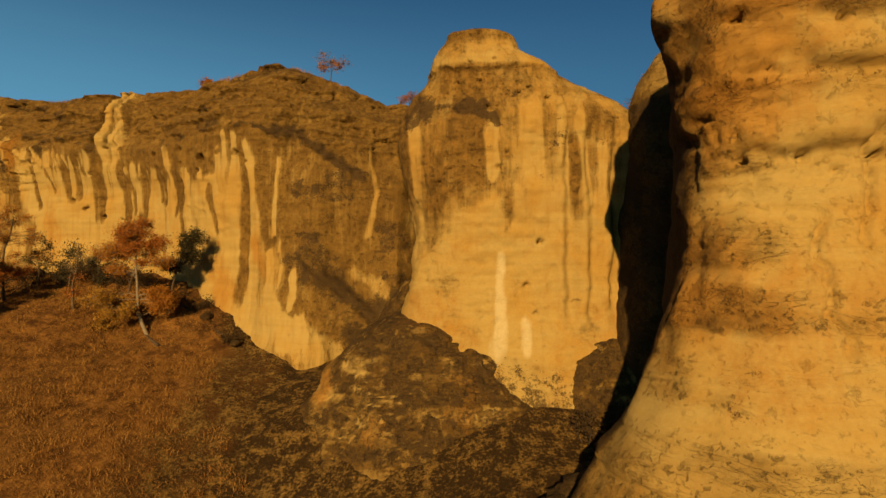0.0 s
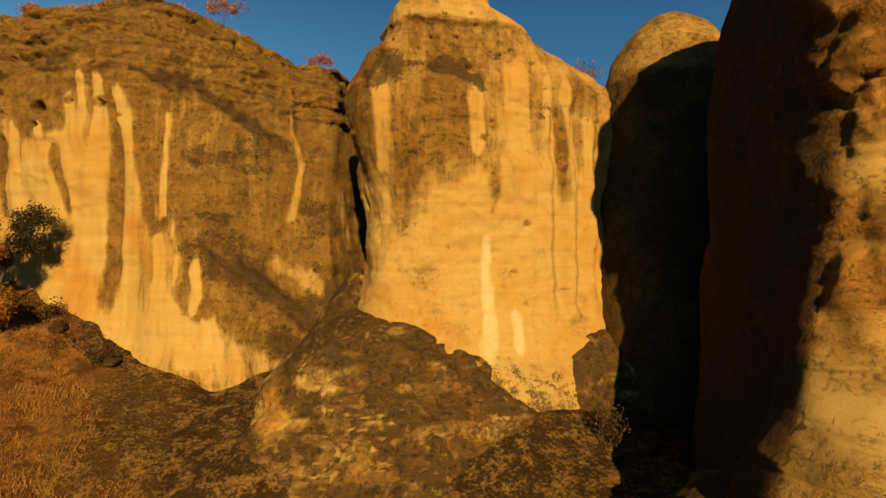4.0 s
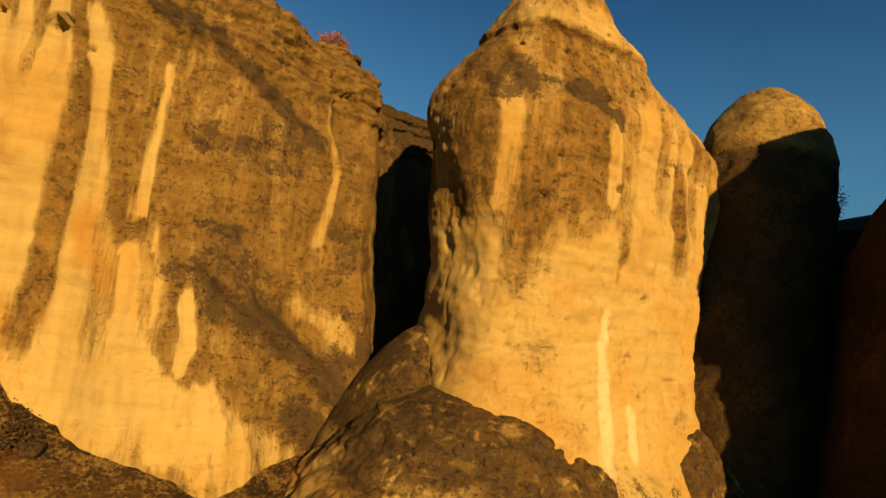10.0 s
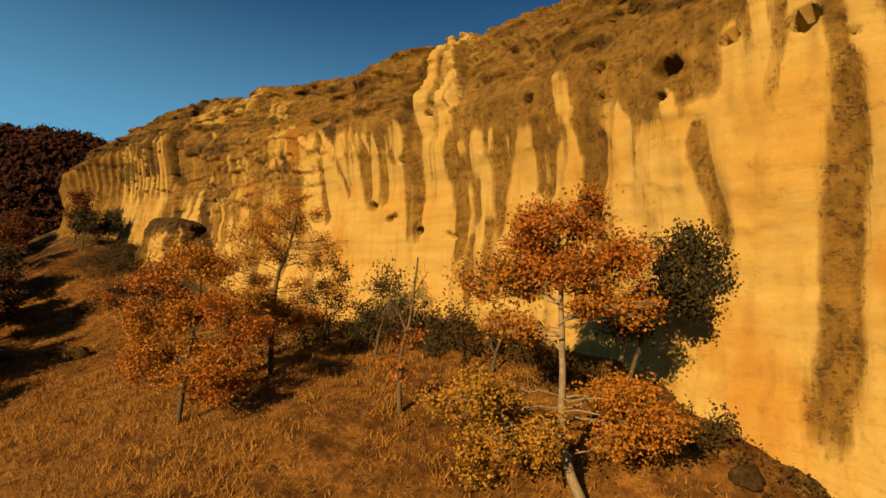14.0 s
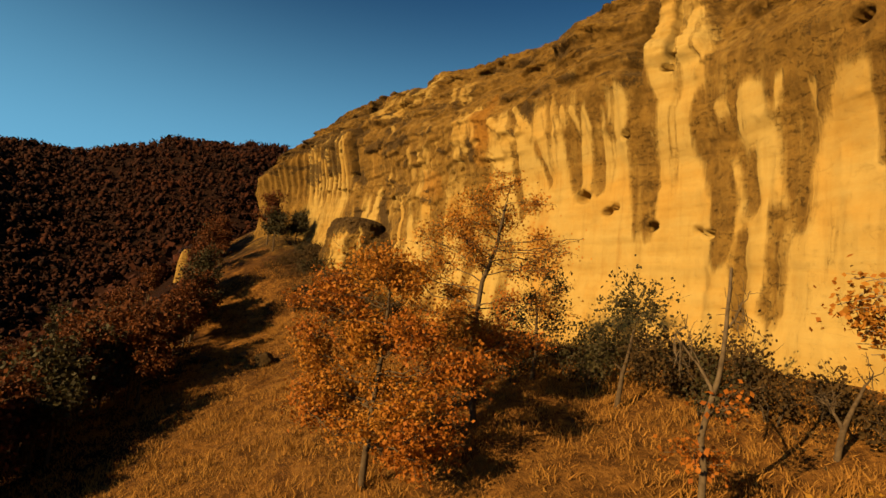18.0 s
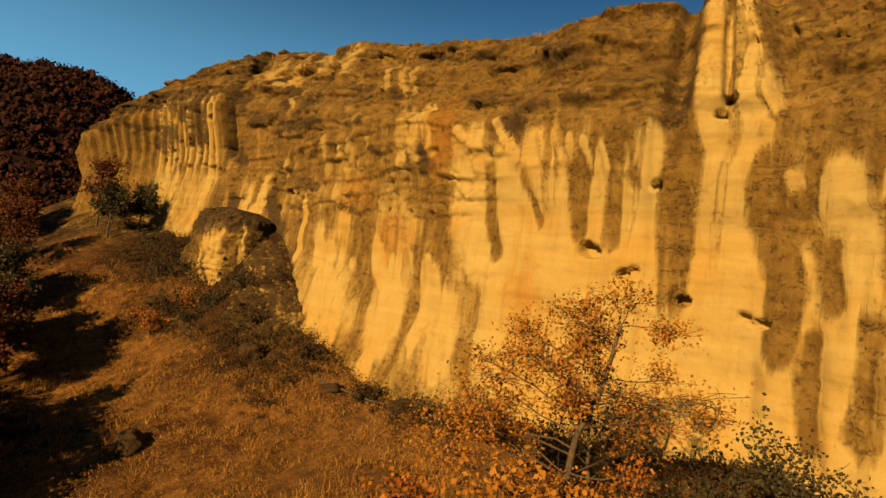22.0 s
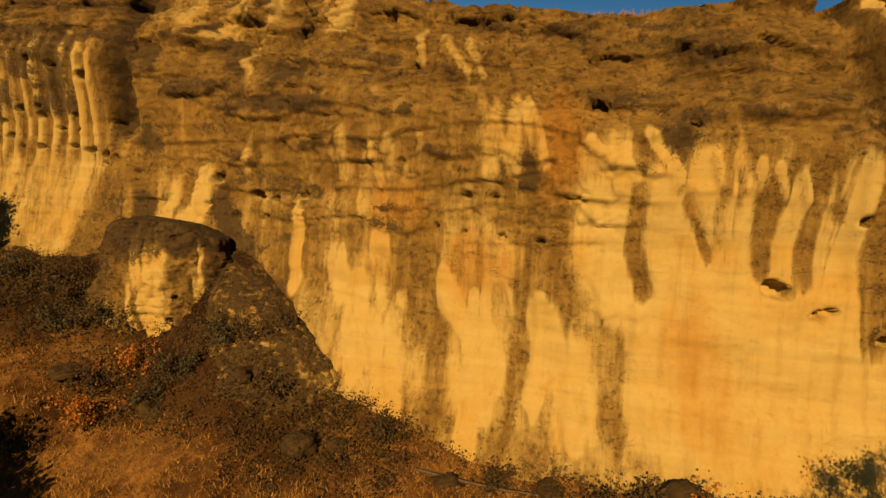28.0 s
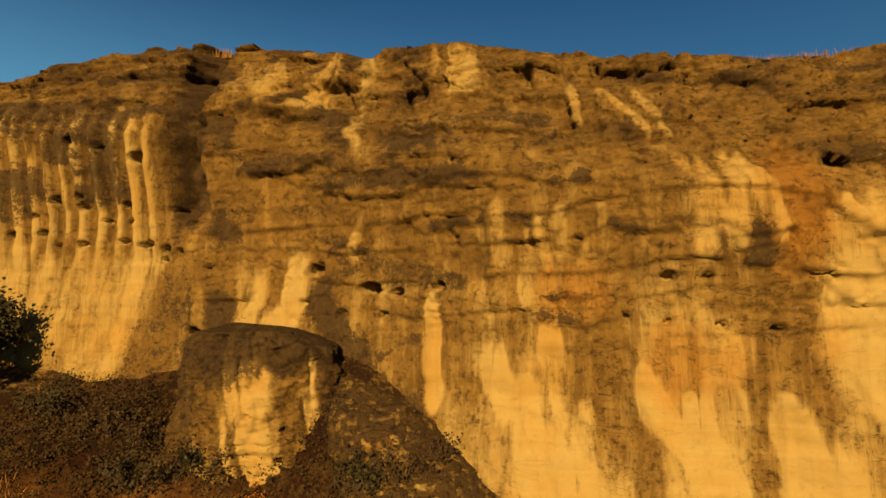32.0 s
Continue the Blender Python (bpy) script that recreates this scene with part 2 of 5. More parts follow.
def soil(name):
    """Rust-brown dry grass and earth, turning to lichen-dark rock where the mask says."""
    m, nt, bs = material(name)
    co = node(nt, "ShaderNodeNewGeometry").outputs["Position"]
    at = node(nt, "ShaderNodeAttribute")
    at.attribute_name = "stony"
    big, mid, fine = noise_node(nt, co, 0.22, 5, 0.6), noise_node(nt, co, 1.1, 8, 0.7), noise_node(nt, co, 6.0, 8, 0.75)
    clump = noise_node(nt, co, 2.6, 6, 0.7)
    c = mix_col(nt, steps(nt, mid, 0.36, 0.64), col(0.15, 0.062, 0.012), col(0.54, 0.255, 0.052))
    c = mix_col(nt, math_node(nt, "MULTIPLY", steps(nt, clump, 0.52, 0.66), 0.35), c, col(0.05, 0.020, 0.005))
    c = mix_col(nt, math_node(nt, "MULTIPLY", steps(nt, big, 0.48, 0.66), 0.6), c, col(0.33, 0.165, 0.037))
    st = mix_col(nt, steps(nt, math_node(nt, "ADD", mid, math_node(nt, "MULTIPLY", math_node(nt, "SUBTRACT", fine, 0.5), 0.8)), 0.44, 0.66), col(0.075, 0.042, 0.012), col(0.40, 0.235, 0.055))
    k = steps(nt, math_node(nt, "ADD", at.outputs["Fac"], math_node(nt, "MULTIPLY", math_node(nt, "SUBTRACT", mid, 0.5), 1.6)), 0.3, 0.7)
    c = mix_col(nt, k, c, st)
    # near-black leaf litter, also used as painted tree shade on the western grass
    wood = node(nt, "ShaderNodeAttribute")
    wood.attribute_name = "litter_shade"
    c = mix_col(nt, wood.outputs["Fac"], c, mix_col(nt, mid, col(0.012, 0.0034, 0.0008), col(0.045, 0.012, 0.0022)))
    c = mix_col(nt, 0.7, c, mix_col(nt, steps(nt, fine, 0.3, 0.7), (0.45, 0.42, 0.38, 1), (1.25, 1.25, 1.25, 1)), "MULTIPLY")
    nt.links.new(c, bs.inputs["Base Color"])
    bs.inputs["Roughness"].default_value = 0.97
    bs.inputs["Specular IOR Level"].default_value = 0.08
    bp = node(nt, "ShaderNodeBump", inputs={"Strength": 0.9, "Distance": 0.25, "Height": math_node(nt, "ADD", mid, math_node(nt, "MULTIPLY", fine, 0.5))})
    nt.links.new(bp.outputs[0], bs.inputs["Normal"])
    return m


def simple(name, a, b, scale=3.0, rough=0.9, island=False, bump=0.0, trans=0.0):
    m, nt, bs = material(name)
    co = node(nt, "ShaderNodeNewGeometry")
    f = noise_node(nt, co.outputs["Position"], scale, 5, 0.65)
    fac = steps(nt, f, 0.3, 0.7)
    if island:
        fac = math_node(nt, "ADD", math_node(nt, "MULTIPLY", co.outputs["Random Per Island"], island), math_node(nt, "MULTIPLY", fac, 1.0 - island))
    c = mix_col(nt, fac, col(*a), col(*b))
    nt.links.new(c, bs.inputs["Base Color"])
    bs.inputs["Roughness"].default_value = rough
    bs.inputs["Specular IOR Level"].default_value = 0.15
    if bump:
        bp = node(nt, "ShaderNodeBump", inputs={"Strength": 0.6, "Distance": bump, "Height": f})
        nt.links.new(bp.outputs[0], bs.inputs["Normal"])
    if trans:
        tr = node(nt, "ShaderNodeBsdfTranslucent", inputs={0: c})
        mx = node(nt, "ShaderNodeMixShader", inputs={0: trans, 1: bs.outputs[0], 2: tr.outputs[0]})
        nt.links.new(mx.outputs[0], nt.nodes["Material Output"].inputs[0])
    return m


ROCK = sandstone("sandstone")
EARTH = soil("dry_grass_earth")
GRASS = simple("dry_grass", (0.46, 0.205, 0.037), (0.80, 0.42, 0.085), 0.6, 0.9, 0.5, trans=0.25)
BARK = simple("bark", (0.10, 0.065, 0.035), (0.20, 0.14, 0.08), 9.0, 0.95, bump=0.02)
PALE_BARK = simple("pale_bark", (0.30, 0.23, 0.14), (0.50, 0.40, 0.26), 7.0, 0.9, bump=0.02)
LEAF_ORANGE = simple("orange_leaf", (0.66, 0.22, 0.022), (0.96, 0.44, 0.048), 1.2, 0.7, 0.7, trans=0.38)
GREY_BARK = simple("grey_bark", (0.12, 0.082, 0.045), (0.25, 0.18, 0.105), 7.0, 0.9, bump=0.02)
LEAF_RED = simple("red_leaf", (0.58, 0.16, 0.018), (0.93, 0.35, 0.036), 1.2, 0.7, 0.7, trans=0.38)
LEAF_BROWN = simple("brown_leaf", (0.09, 0.026, 0.005), (0.30, 0.088, 0.013), 1.2, 0.8, 0.7, trans=0.2)
LEAF_YELLOW = simple("yellow_leaf", (0.66, 0.30, 0.03), (0.93, 0.53, 0.062), 1.2, 0.7, 0.7, trans=0.38)
LEAF_GREEN = simple("olive_leaf", (0.045, 0.04, 0.012), (0.12, 0.095, 0.03), 1.2, 0.7, 0.7, trans=0.2)
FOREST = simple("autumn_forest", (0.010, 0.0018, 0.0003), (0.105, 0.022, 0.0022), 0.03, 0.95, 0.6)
BRUSH = simple("dry_brush", (0.05, 0.030, 0.010), (0.17, 0.098, 0.028), 2.0, 0.95, 0.7, trans=0.15)

# ---------------------------------------------------------------- plan of the cliff and the ground
# the long wall, west to east: plan line at mid height, foot, skyline
WX = np.array([-112, -104, -99, -95.5, -92.5, -88, -84, -78, -73, -66, -60, -52, -46, -43, -37, -31, -25, -20.5, -17, -13.5, -9.1, -6.9, -5.7, -4.4, -2.4, 1.5, 10])
WY = np.array([84, 74, 67.5, 62.6, 61.2, 62.0, 63.0, 62.3, 61.6, 60.0, 57.4, 55.1, 53.6, 52.8, 52.3, 48.8, 45.2, 43.2, 42.2, 41.8, 43.1, 43.1, 45.4, 48.6, 50.6, 51.6, 51.0])
WTOP = np.array([22, 22, 23, 23.8, 25.8, 28.6, 30.4, 31.0, 30.6, 29.2, 28.4, 26.8, 26.6, 26.6, 26.2, 25.8, 26.5, 26.9, 26.6, 25.1, 23.5, 23.4, 23.4, 23.4, 23.6, 23.6, 22])
WFOOT = np.array([10, 11, 12, 12.5, 13, 13, 13, 11.5, 10.5, 9.5, 8.5, 6.5, 6, 6, 5.5, 4, 2.5, 1.5, 1, 1, 2, 3.2, 3.8, 4.4, 5, 5, 5])


def wall_y(x, z):
    """Face of the wall: upright with a shoulder that leans back in the west, sloping in the east."""
    x, z = np.asarray(x, float), np.asarray(z, float)
    top, foot = np.interp(x, WX, WTOP), np.interp(x, WX, WFOOT)
    h = (z - foot) / (top - foot)
    west = np.interp(h, [-.2, 0, .08, .25, .5, .62, .70, .76, .88, 1.0], [-2.2, -1.3, -.6, .25, .45, -.1, -.45, .5, 1.9, 3.9])
    east = np.interp(h, [-.2, 0, .2, .4, .6, .75, .88, 1.0], [-4.0, -2.6, -1.3, 0, .7, 1.5, 3.2, 7.0])
    mid = np.interp(h, [-.2, 0, .2, .4, .6, .72, .84, 1.0], [-2.5, -1.4, .3, .5, .2, .1, 2.0, 5.5])
    a = smooth(-19.5, -15.5, x)
    b = smooth(-31.0, -24.0, x)
    return np.interp(x, WX, WY) + (west * (1 - b) + mid * b) * (1 - a) + east * a


# spots of the slope: x, y, z
SLOPE_EAST = [
    (-23.4, 37.3, 1.9), (-26.7, 41.0, 3.2), (-32.8, 41.0, 5.0), (-40.5, 38.3, 4.0), (-41.8, 43.7, 5.2), (-32.5, 45.0, 6.0),
    (-11.3, 35.3, 0.7), (-6.8, 30.8, -0.5), (1.0, 31.5, 1.0), (-59.3, 45.6, 4.3), (-69.2, 56.8, 8.4), (-60.4, 53.2, 7.3),
    (-60.0, 56.7, 9.3), (-72.6, 46.3, 4.0), (-97.0, 55.2, 9.3), (-84.6, 57.5, 12.5), (-84, 63, 15), (-100, 66, 18),
    (-35.5, 50.5, 7.6), (-43, 51.5, 7.1), (-30, 47.5, 7.0), (-24.5, 44, 5.6), (-21.5, 42.5, 4.3), (-19, 41, 2.8),
    (-16.5, 39.5, 2.0), (-13.5, 38.5, 0.9), (-51, 53.8, 6.7),
]
SLOPE_WEST = [
    (-55, 54.8, 7.5), (-66, 59.3, 14.0), (-63.3, 58.2, 12.4), (-68.3, 57.4, 10.8), (-72.5, 59.8, 12.9), (-71, 57.5, 11.0),
    (-77, 61, 13.5), (-82, 62, 14.2), (-64, 55.5, 9.6), (12, 30, 0), (6, 17, -2.0), (-9, 27, -3.5),
    (0, 0, -6), (-16, 15.0, -5), (-21, 23, -3.0), (-30, 28, 0), (-43, 30, 0), (-60, 35, 0.5),
    (20, 10, -2), (-75, 35, -2), (-110, 35, -8), (-100, 10, -26), (-40, 0, -16), (20, -30, -14),
    (40, 40, 6), (20, 60, 8), (-30, 70, 10), (-80, 90, 16),
]
SLOPE = np.array(SLOPE_EAST + SLOPE_WEST)


def tps(points):
    """A thin-plate sheet through the spots."""
    xy, n = points[:, :2], len(points)
    d = np.hypot(*(xy[:, None] - xy[None]).transpose(2, 0, 1))
    k = np.where(d > 0, d * d * np.log(np.maximum(d, 1e-9)), 0) + np.eye(n) * 2.0
    a = np.block([[k, np.ones((n, 1)), xy], [np.ones((1, n)), np.zeros((1, 3))], [xy.T, np.zeros((2, 3))]])
    w = np.linalg.solve(a, np.concatenate([points[:, 2], np.zeros(3)]))
    return xy, w


TXY, TW = tps(SLOPE)


def hills(x, y):
    """Far land: a wooded valley side to the west, plain country elsewhere."""
    r = np.hypot(x + 60, y - 40)
    ang = np.degrees(np.arctan2(y - 40, -(x + 60)))      # 0 = west, 90 = north
    west = np.exp(-(np.abs(ang - 9) / 31) ** 8)
    up = smooth(80, 400, r) * 150 * (0.60 + 0.40 * smooth(2, 34, ang) + 0.11 * smooth(13, 3, ang)) * west * (0.92 + 0.22 * fbm(x / 140, y / 140, 0, 4, 3))
    return -22 + up + 6 * fbm(x / 90, y / 90, 0, 3, 5)


def ground_z(x, y):
    x, y = np.asarray(x, float), np.asarray(y, float)
    d2 = (x[..., None] - TXY[:, 0]) ** 2 + (y[..., None] - TXY[:, 1]) ** 2
    z = (np.where(d2 > 0, 0.5 * d2 * np.log(np.maximum(d2, 1e-12)), 0) @ TW[:len(TXY)]) + TW[-3] + TW[-2] * x + TW[-1] * y
    far = smooth(45, 95, np.hypot((x + 42) / 1.35, y - 40))
    z = np.clip(z, -30, 25) * (1 - far) + hills(x, y) * far
    return z + 0.30 * fbm(x / 2.6, y / 2.6, 0, 4, 9) * (1 - far) + 0.5 * fbm(x / 9, y / 9, 0, 3, 11)


def axis(lo, hi, fine_lo, fine_hi, step, far_n):
    f = np.arange(fine_lo, fine_hi + 1e-6, step)
    g = np.linspace(0, 1, far_n + 1)[1:] ** 2.2
    return np.concatenate([(fine_lo + g * (lo - fine_lo))[::-1], f, fine_hi + g * (hi - fine_hi)])


def build_ground():
    xs, ys = axis(-2200, 2000, -112, 32, 0.5, 60), axis(-2000, 2200, -10, 70, 0.5, 60)
    X, Y = np.meshgrid(xs, ys)
    Z = ground_z(X, Y)
    stony = 0.75 * smooth(-15.5, -12.0, X) * smooth(14, 9, X) * smooth(22, 27, Y) + 0.7 * smooth(6.5, 3.5, np.interp(X, WX, WY) - Y) * smooth(-58, -62, X) + 0.45 * smooth(3.0, 0.8, np.interp(X, WX, WY) - Y)
    stony += 0.35 * smooth(0.1, 0.35, fbm(X / 4, Y / 4, 0, 3, 13)) - 0.1
    stony += 0.7 * smooth(-23, -18, X) * smooth(12, 8, X) * smooth(20, 26, Y)
    # edge set east of the real litter, so its dark colour imitates tree shadows
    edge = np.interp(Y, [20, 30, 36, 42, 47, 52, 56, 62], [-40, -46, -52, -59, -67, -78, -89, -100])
    litter_shade = np.clip(smooth(4, -6, X - edge + 9 * fbm(X / 7, Y / 7, 0, 3, 15)), 0, 1)
    litter_shade = np.maximum(litter_shade, 0.6 * smooth(0.0, 0.25, fbm(X / 3, Y / 3, 0, 4, 17)) * smooth(-54, -60, X))
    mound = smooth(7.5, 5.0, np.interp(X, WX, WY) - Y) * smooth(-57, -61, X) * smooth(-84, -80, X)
    litter_shade = np.maximum(litter_shade, 0.75 * mound * smooth(-0.35, 0.1, fbm(X / 2.2, Y / 2.2, 0, 4, 16)))
    me = grid_mesh("ground", np.stack([X, Y, Z], -1), attrs={"stony": stony, "litter_shade": litter_shade})
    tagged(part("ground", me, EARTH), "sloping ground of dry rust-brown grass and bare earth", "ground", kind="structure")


build_ground()

# ---------------------------------------------------------------- cliffs


def rock_noise(V, amp=1.0, seed=0):
    x, y, z = V[..., 0], V[..., 1], V[..., 2]
    a = 0.9 * fbm(x / 5, y / 5, z / 4, 4, seed + 1)
    ledge = 0.35 * fbm(x / 14, y / 14, z / 0.9, 3, seed + 2)
    pits = -0.30 * smooth(0.28, 0.5, fbm(x / 1.1, y / 1.1, z / 0.8, 3, seed + 4))
    return amp * (a + ledge + pits)




# marks on the wall, as x, z, x, z, width: dark water streaks
DARK_EAST = [(-19.9, 15.7, -19.8, 14, 0.84), (-19.8, 14, -20, 11.4, 0.83), (-20, 11.4, -20.2, 9.1, 0.82), (-20.2, 9.1, -20.3, 7, 0.82), (-23.8, 14.9, -23.4, 13.5, 0.47), (-23.4, 13.5, -22.9, 11.8, 0.47),
             (-28.6, 17, -27.9, 15.3, 0.55), (-27.9, 15.3, -28.2, 13.4, 0.54), (-27.5, 15.5, -27.5, 13.7, 0.48), (-27.5, 13.7, -27.4, 11.5, 0.48), (-29.9, 16.3, -30, 14.4, 0.32), (-30.8, 17.3, -30.7, 14.7, 0.3),
             (-33.3, 16.5, -33.1, 13.1, 0.7), (-20.4, 7.8, -20.5, 6.2, 0.98), (-17.9, 11.1, -17.7, 10.3, 0.46), (-17.7, 10.3, -17.1, 10.5, 0.46)]
DARK_MID_A = [(-47.8, 18.1, -47.8, 16.3, 0.55), (-47.8, 16.3, -47.3, 14.7, 0.54), (-46, 17.9, -45.2, 16.1, 0.31), (-43.5, 17.9, -43.4, 16, 0.74), (-42, 17.2, -42, 15.5, 0.63), (-39.6, 18, -39.5, 16.1, 1.05),
              (-39.5, 16.1, -39.5, 13.5, 1.04), (-36.8, 17.5, -36.4, 15.9, 0.98), (-36.4, 15.9, -35.8, 14.3, 0.97), (-35.8, 14.3, -35.9, 12.6, 0.96), (-35.6, 16.4, -35, 15.2, 0.77), (-35, 15.2, -34.7, 13.9, 0.77),
              (-33.6, 12.8, -33.7, 10.1, 0.84), (-35.1, 12.2, -35, 9.5, 0.58), (-56.9, 13.7, -55.4, 11.2, 1.12), (-55.4, 11.2, -55.2, 8.5, 1.09), (-52.8, 13.4, -51.9, 10.8, 0.6), (-51.9, 10.8, -52.5, 8.4, 0.6),
              (-49.7, 14, -48.5, 12.1, 1.06)]
DARK_MID_B = [(-48.5, 12.1, -48.3, 9.2, 1.03), (-58.2, 14.3, -57.1, 12, 0.55)]
# fresh pale rock
PALE_EAST_A = [(-21.5, 15.2, -21.3, 9.6, 2.67), (-22.7, 18, -22.5, 15.5, 0.67), (-21.8, 19, -21.6, 15.4, 0.61), (-20.8, 18.9, -20.6, 17.1, 0.61), (-20.6, 17.1, -20.3, 15.1, 0.59), (-19.6, 18.3, -19.3, 15.9, 0.68),
               (-19.3, 15.9, -18.9, 14, 0.66), (-18.9, 14, -18.8, 11.5, 0.65), (-18.8, 14, -18.4, 10.9, 0.6), (-17, 17, -17, 13.6, 0.4), (-17, 13.6, -17.1, 10.5, 0.38), (-18.4, 9.8, -18.5, 7.6, 2.32),
               (-18.5, 7.6, -18.5, 4.7, 2.31), (-17.2, 9.9, -17.6, 7, 1.03), (-29.3, 18.4, -28.6, 16.4, 0.68), (-28.6, 16.4, -28.8, 15.1, 0.67), (-28.8, 15.1, -29.2, 14.1, 0.67), (-27, 16.5, -25.8, 14.8, 0.62),
               (-24.7, 16.4, -24.2, 14.2, 0.34)]
PALE_EAST_B = [(-24.2, 14.2, -24, 11.8, 0.33), (-26.2, 14.1, -26.1, 11.6, 1.27), (-31.4, 16.2, -31.2, 13.3, 1.2), (-34.9, 17.6, -34, 13.1, 0.73), (-23.8, 10.6, -23.6, 8.8, 2.34), (-23, 14.9, -22.7, 12.1, 0.46)]
PALE_FOOT = [(-9.8, 18.1, -9.5, 16.2, 0.43), (-9.5, 16.2, -9.1, 14.5, 0.42), (-9.1, 14.5, -9.5, 11.3, 0.41), (-6.3, 12.5, -5.7, 10.2, 0.37), (-5.1, 12.4, -5.1, 10, 0.45), (-1.1, 12.6, -0.8, 11.2, 0.61),
             (-10.3, 8, -8, 6.8, 0.69), (-15, 6.8, -15.1, 5.5, 0.41), (-14.4, 4.7, -14.1, 3.8, 0.32), (-17.7, 8.2, -17.6, 3.8, 1.42), (-15.6, 3, -13.4, 2.5, 1.16), (-15.1, 7.6, -14.8, 6.4, 0.58),
             (-14.2, 4, -12.5, 2, 1.05), (-12.9, 3.1, -12.5, 1.1, 0.37), (-17.1, 9.5, -16.7, 5.1, 1.62)]
PALE_MID_A = [(-48.9, 18.2, -48.8, 15.1, 2.23), (-45.2, 18.1, -44.9, 14.1, 2.29), (-46.9, 12.9, -46.3, 9.6, 1.57), (-40.6, 18.3, -40.2, 15.6, 1.32), (-40.2, 15.6, -40.6, 13.1, 1.31), (-37.8, 16.6, -37.5, 13.5, 2.59),
              (-38.9, 25.8, -38.7, 20.3, 1.0), (-37.3, 25.6, -37.3, 20.4, 1.5), (-37.6, 19, -37.2, 17.7, 0.52), (-36.1, 17.6, -35.9, 16.6, 0.32), (-35.2, 17.6, -35.1, 16.5, 0.25), (-34.7, 17.5, -34.4, 15.9, 0.9),
              (-34.4, 15.9, -34, 12.9, 0.89), (-35.8, 12.2, -35.7, 9.8, 1.37), (-34.4, 12.5, -34.2, 10, 1.56), (-60.2, 14.2, -58.2, 11.2, 1.28), (-58.2, 11.2, -57.4, 8.7, 1.22), (-55.1, 13.8, -53.7, 11.1, 0.89),
              (-53.7, 11.1, -53.9, 7.8, 0.86)]
PALE_MID_B = [(-50.9, 12.7, -49.6, 9, 1.14)]
PALE_FINGERS = [(-45.3, 19.6, -45.1, 18.8, 0.26), (-44.6, 19.6, -44.3, 18.8, 0.25), (-43.9, 19.3, -43.7, 18.5, 0.25), (-43.3, 19.2, -43.1, 18.4, 0.25), (-42.6, 19.1, -42.3, 18.2, 0.24), (-47.5, 20.4, -46.5, 19, 0.4),
                (-49.6, 20.1, -48.7, 19, 0.31), (-48.4, 19.7, -47.9, 18.8, 0.33), (-53.9, 21.8, -52.7, 19.7, 0.57), (-52, 21.5, -51.3, 19.5, 0.48), (-57.6, 18.2, -56.7, 17.6, 1.04), (-55.1, 16, -53.9, 15.5, 1.15),
                (-55.6, 25.1, -54.7, 23.4, 0.28), (-54.6, 24.9, -54, 23.3, 0.31)]
PALE_WEST = [(-71.5, 18.6, -71.2, 17.3, 0.58), (-68.9, 18.4, -69.3, 16.6, 1.1), (-69.3, 16.6, -70.2, 15.7, 1.12), (-70.9, 17.3, -71.2, 15.9, 1.15), (-73.6, 18, -73.5, 16.4, 0.55), (-62.7, 16.4, -62.6, 13.6, 0.67),
             (-59.3, 13.3, -59.1, 10.3, 1.35), (-57.4, 12.6, -57.3, 10.1, 1), (-58.3, 15.1, -58, 13.2, 0.8), (-52.8, 13.1, -53.1, 9.9, 1.56), (-53.9, 13.4, -54.1, 11.6, 0.49), (-50.7, 12.4, -51.1, 10, 0.86),
             (-48.8, 12.5, -49.2, 10.3, 2.09), (-48.9, 18.2, -48.8, 15.4, 2.48), (-47.1, 18.3, -46.8, 15.6, 1.16), (-49.8, 19.7, -49.5, 18.6, 0.48), (-53.5, 21.1, -53.4, 19.5, 0.98), (-52.5, 21.6, -52.5, 19.3, 0.52)]
PALE_HIGH = [(-58.7, 19.9, -58.4, 18.6, 0.35), (-58, 19.9, -57.8, 18.8, 0.52), (-56.6, 20.3, -56.4, 18.8, 0.26), (-56.9, 18.4, -56.3, 17.8, 0.87), (-56.9, 25.6, -57, 24.3, 0.32), (-55.8, 25.3, -56, 24.2, 0.27),
             (-65.5, 28, -65.5, 25.9, 1.28), (-68.1, 27.1, -67.5, 28.1, 1.1), (-66, 24.4, -65.4, 23.2, 0.89), (-53.6, 15.9, -52.5, 15.4, 1.31), (-72, 27.9, -70.3, 27.5, 1.44), (-60.2, 20.1, -60, 19, 0.58),
             (-65.5, 20.7, -66.1, 19.2, 0.57), (-78.8, 17.9, -78.8, 14.5, 3.03), (-76.5, 23.5, -76.5, 21.6, 1.96), (-61.8, 27.5, -61, 27.3, 1.39), (-48.6, 19.5, -48.5, 18.6, 0.36)]
RUST = [(-51.2, 21, -50.9, 19.5, 1.21), (-58.4, 17.6, -56.7, 17.4, 1.1), (-53.4, 14.9, -52.5, 14.7, 1.31), (-45.7, 12.5, -45.1, 10.8, 1.79), (-50.8, 21.3, -50.6, 19.9, 1.18), (-54.3, 15.2, -54.5, 14.2, 1.27),
        (-23.6, 8.8, -22, 6.3, 2.05), (-18.6, 10, -18.1, 8.5, 0.84)]
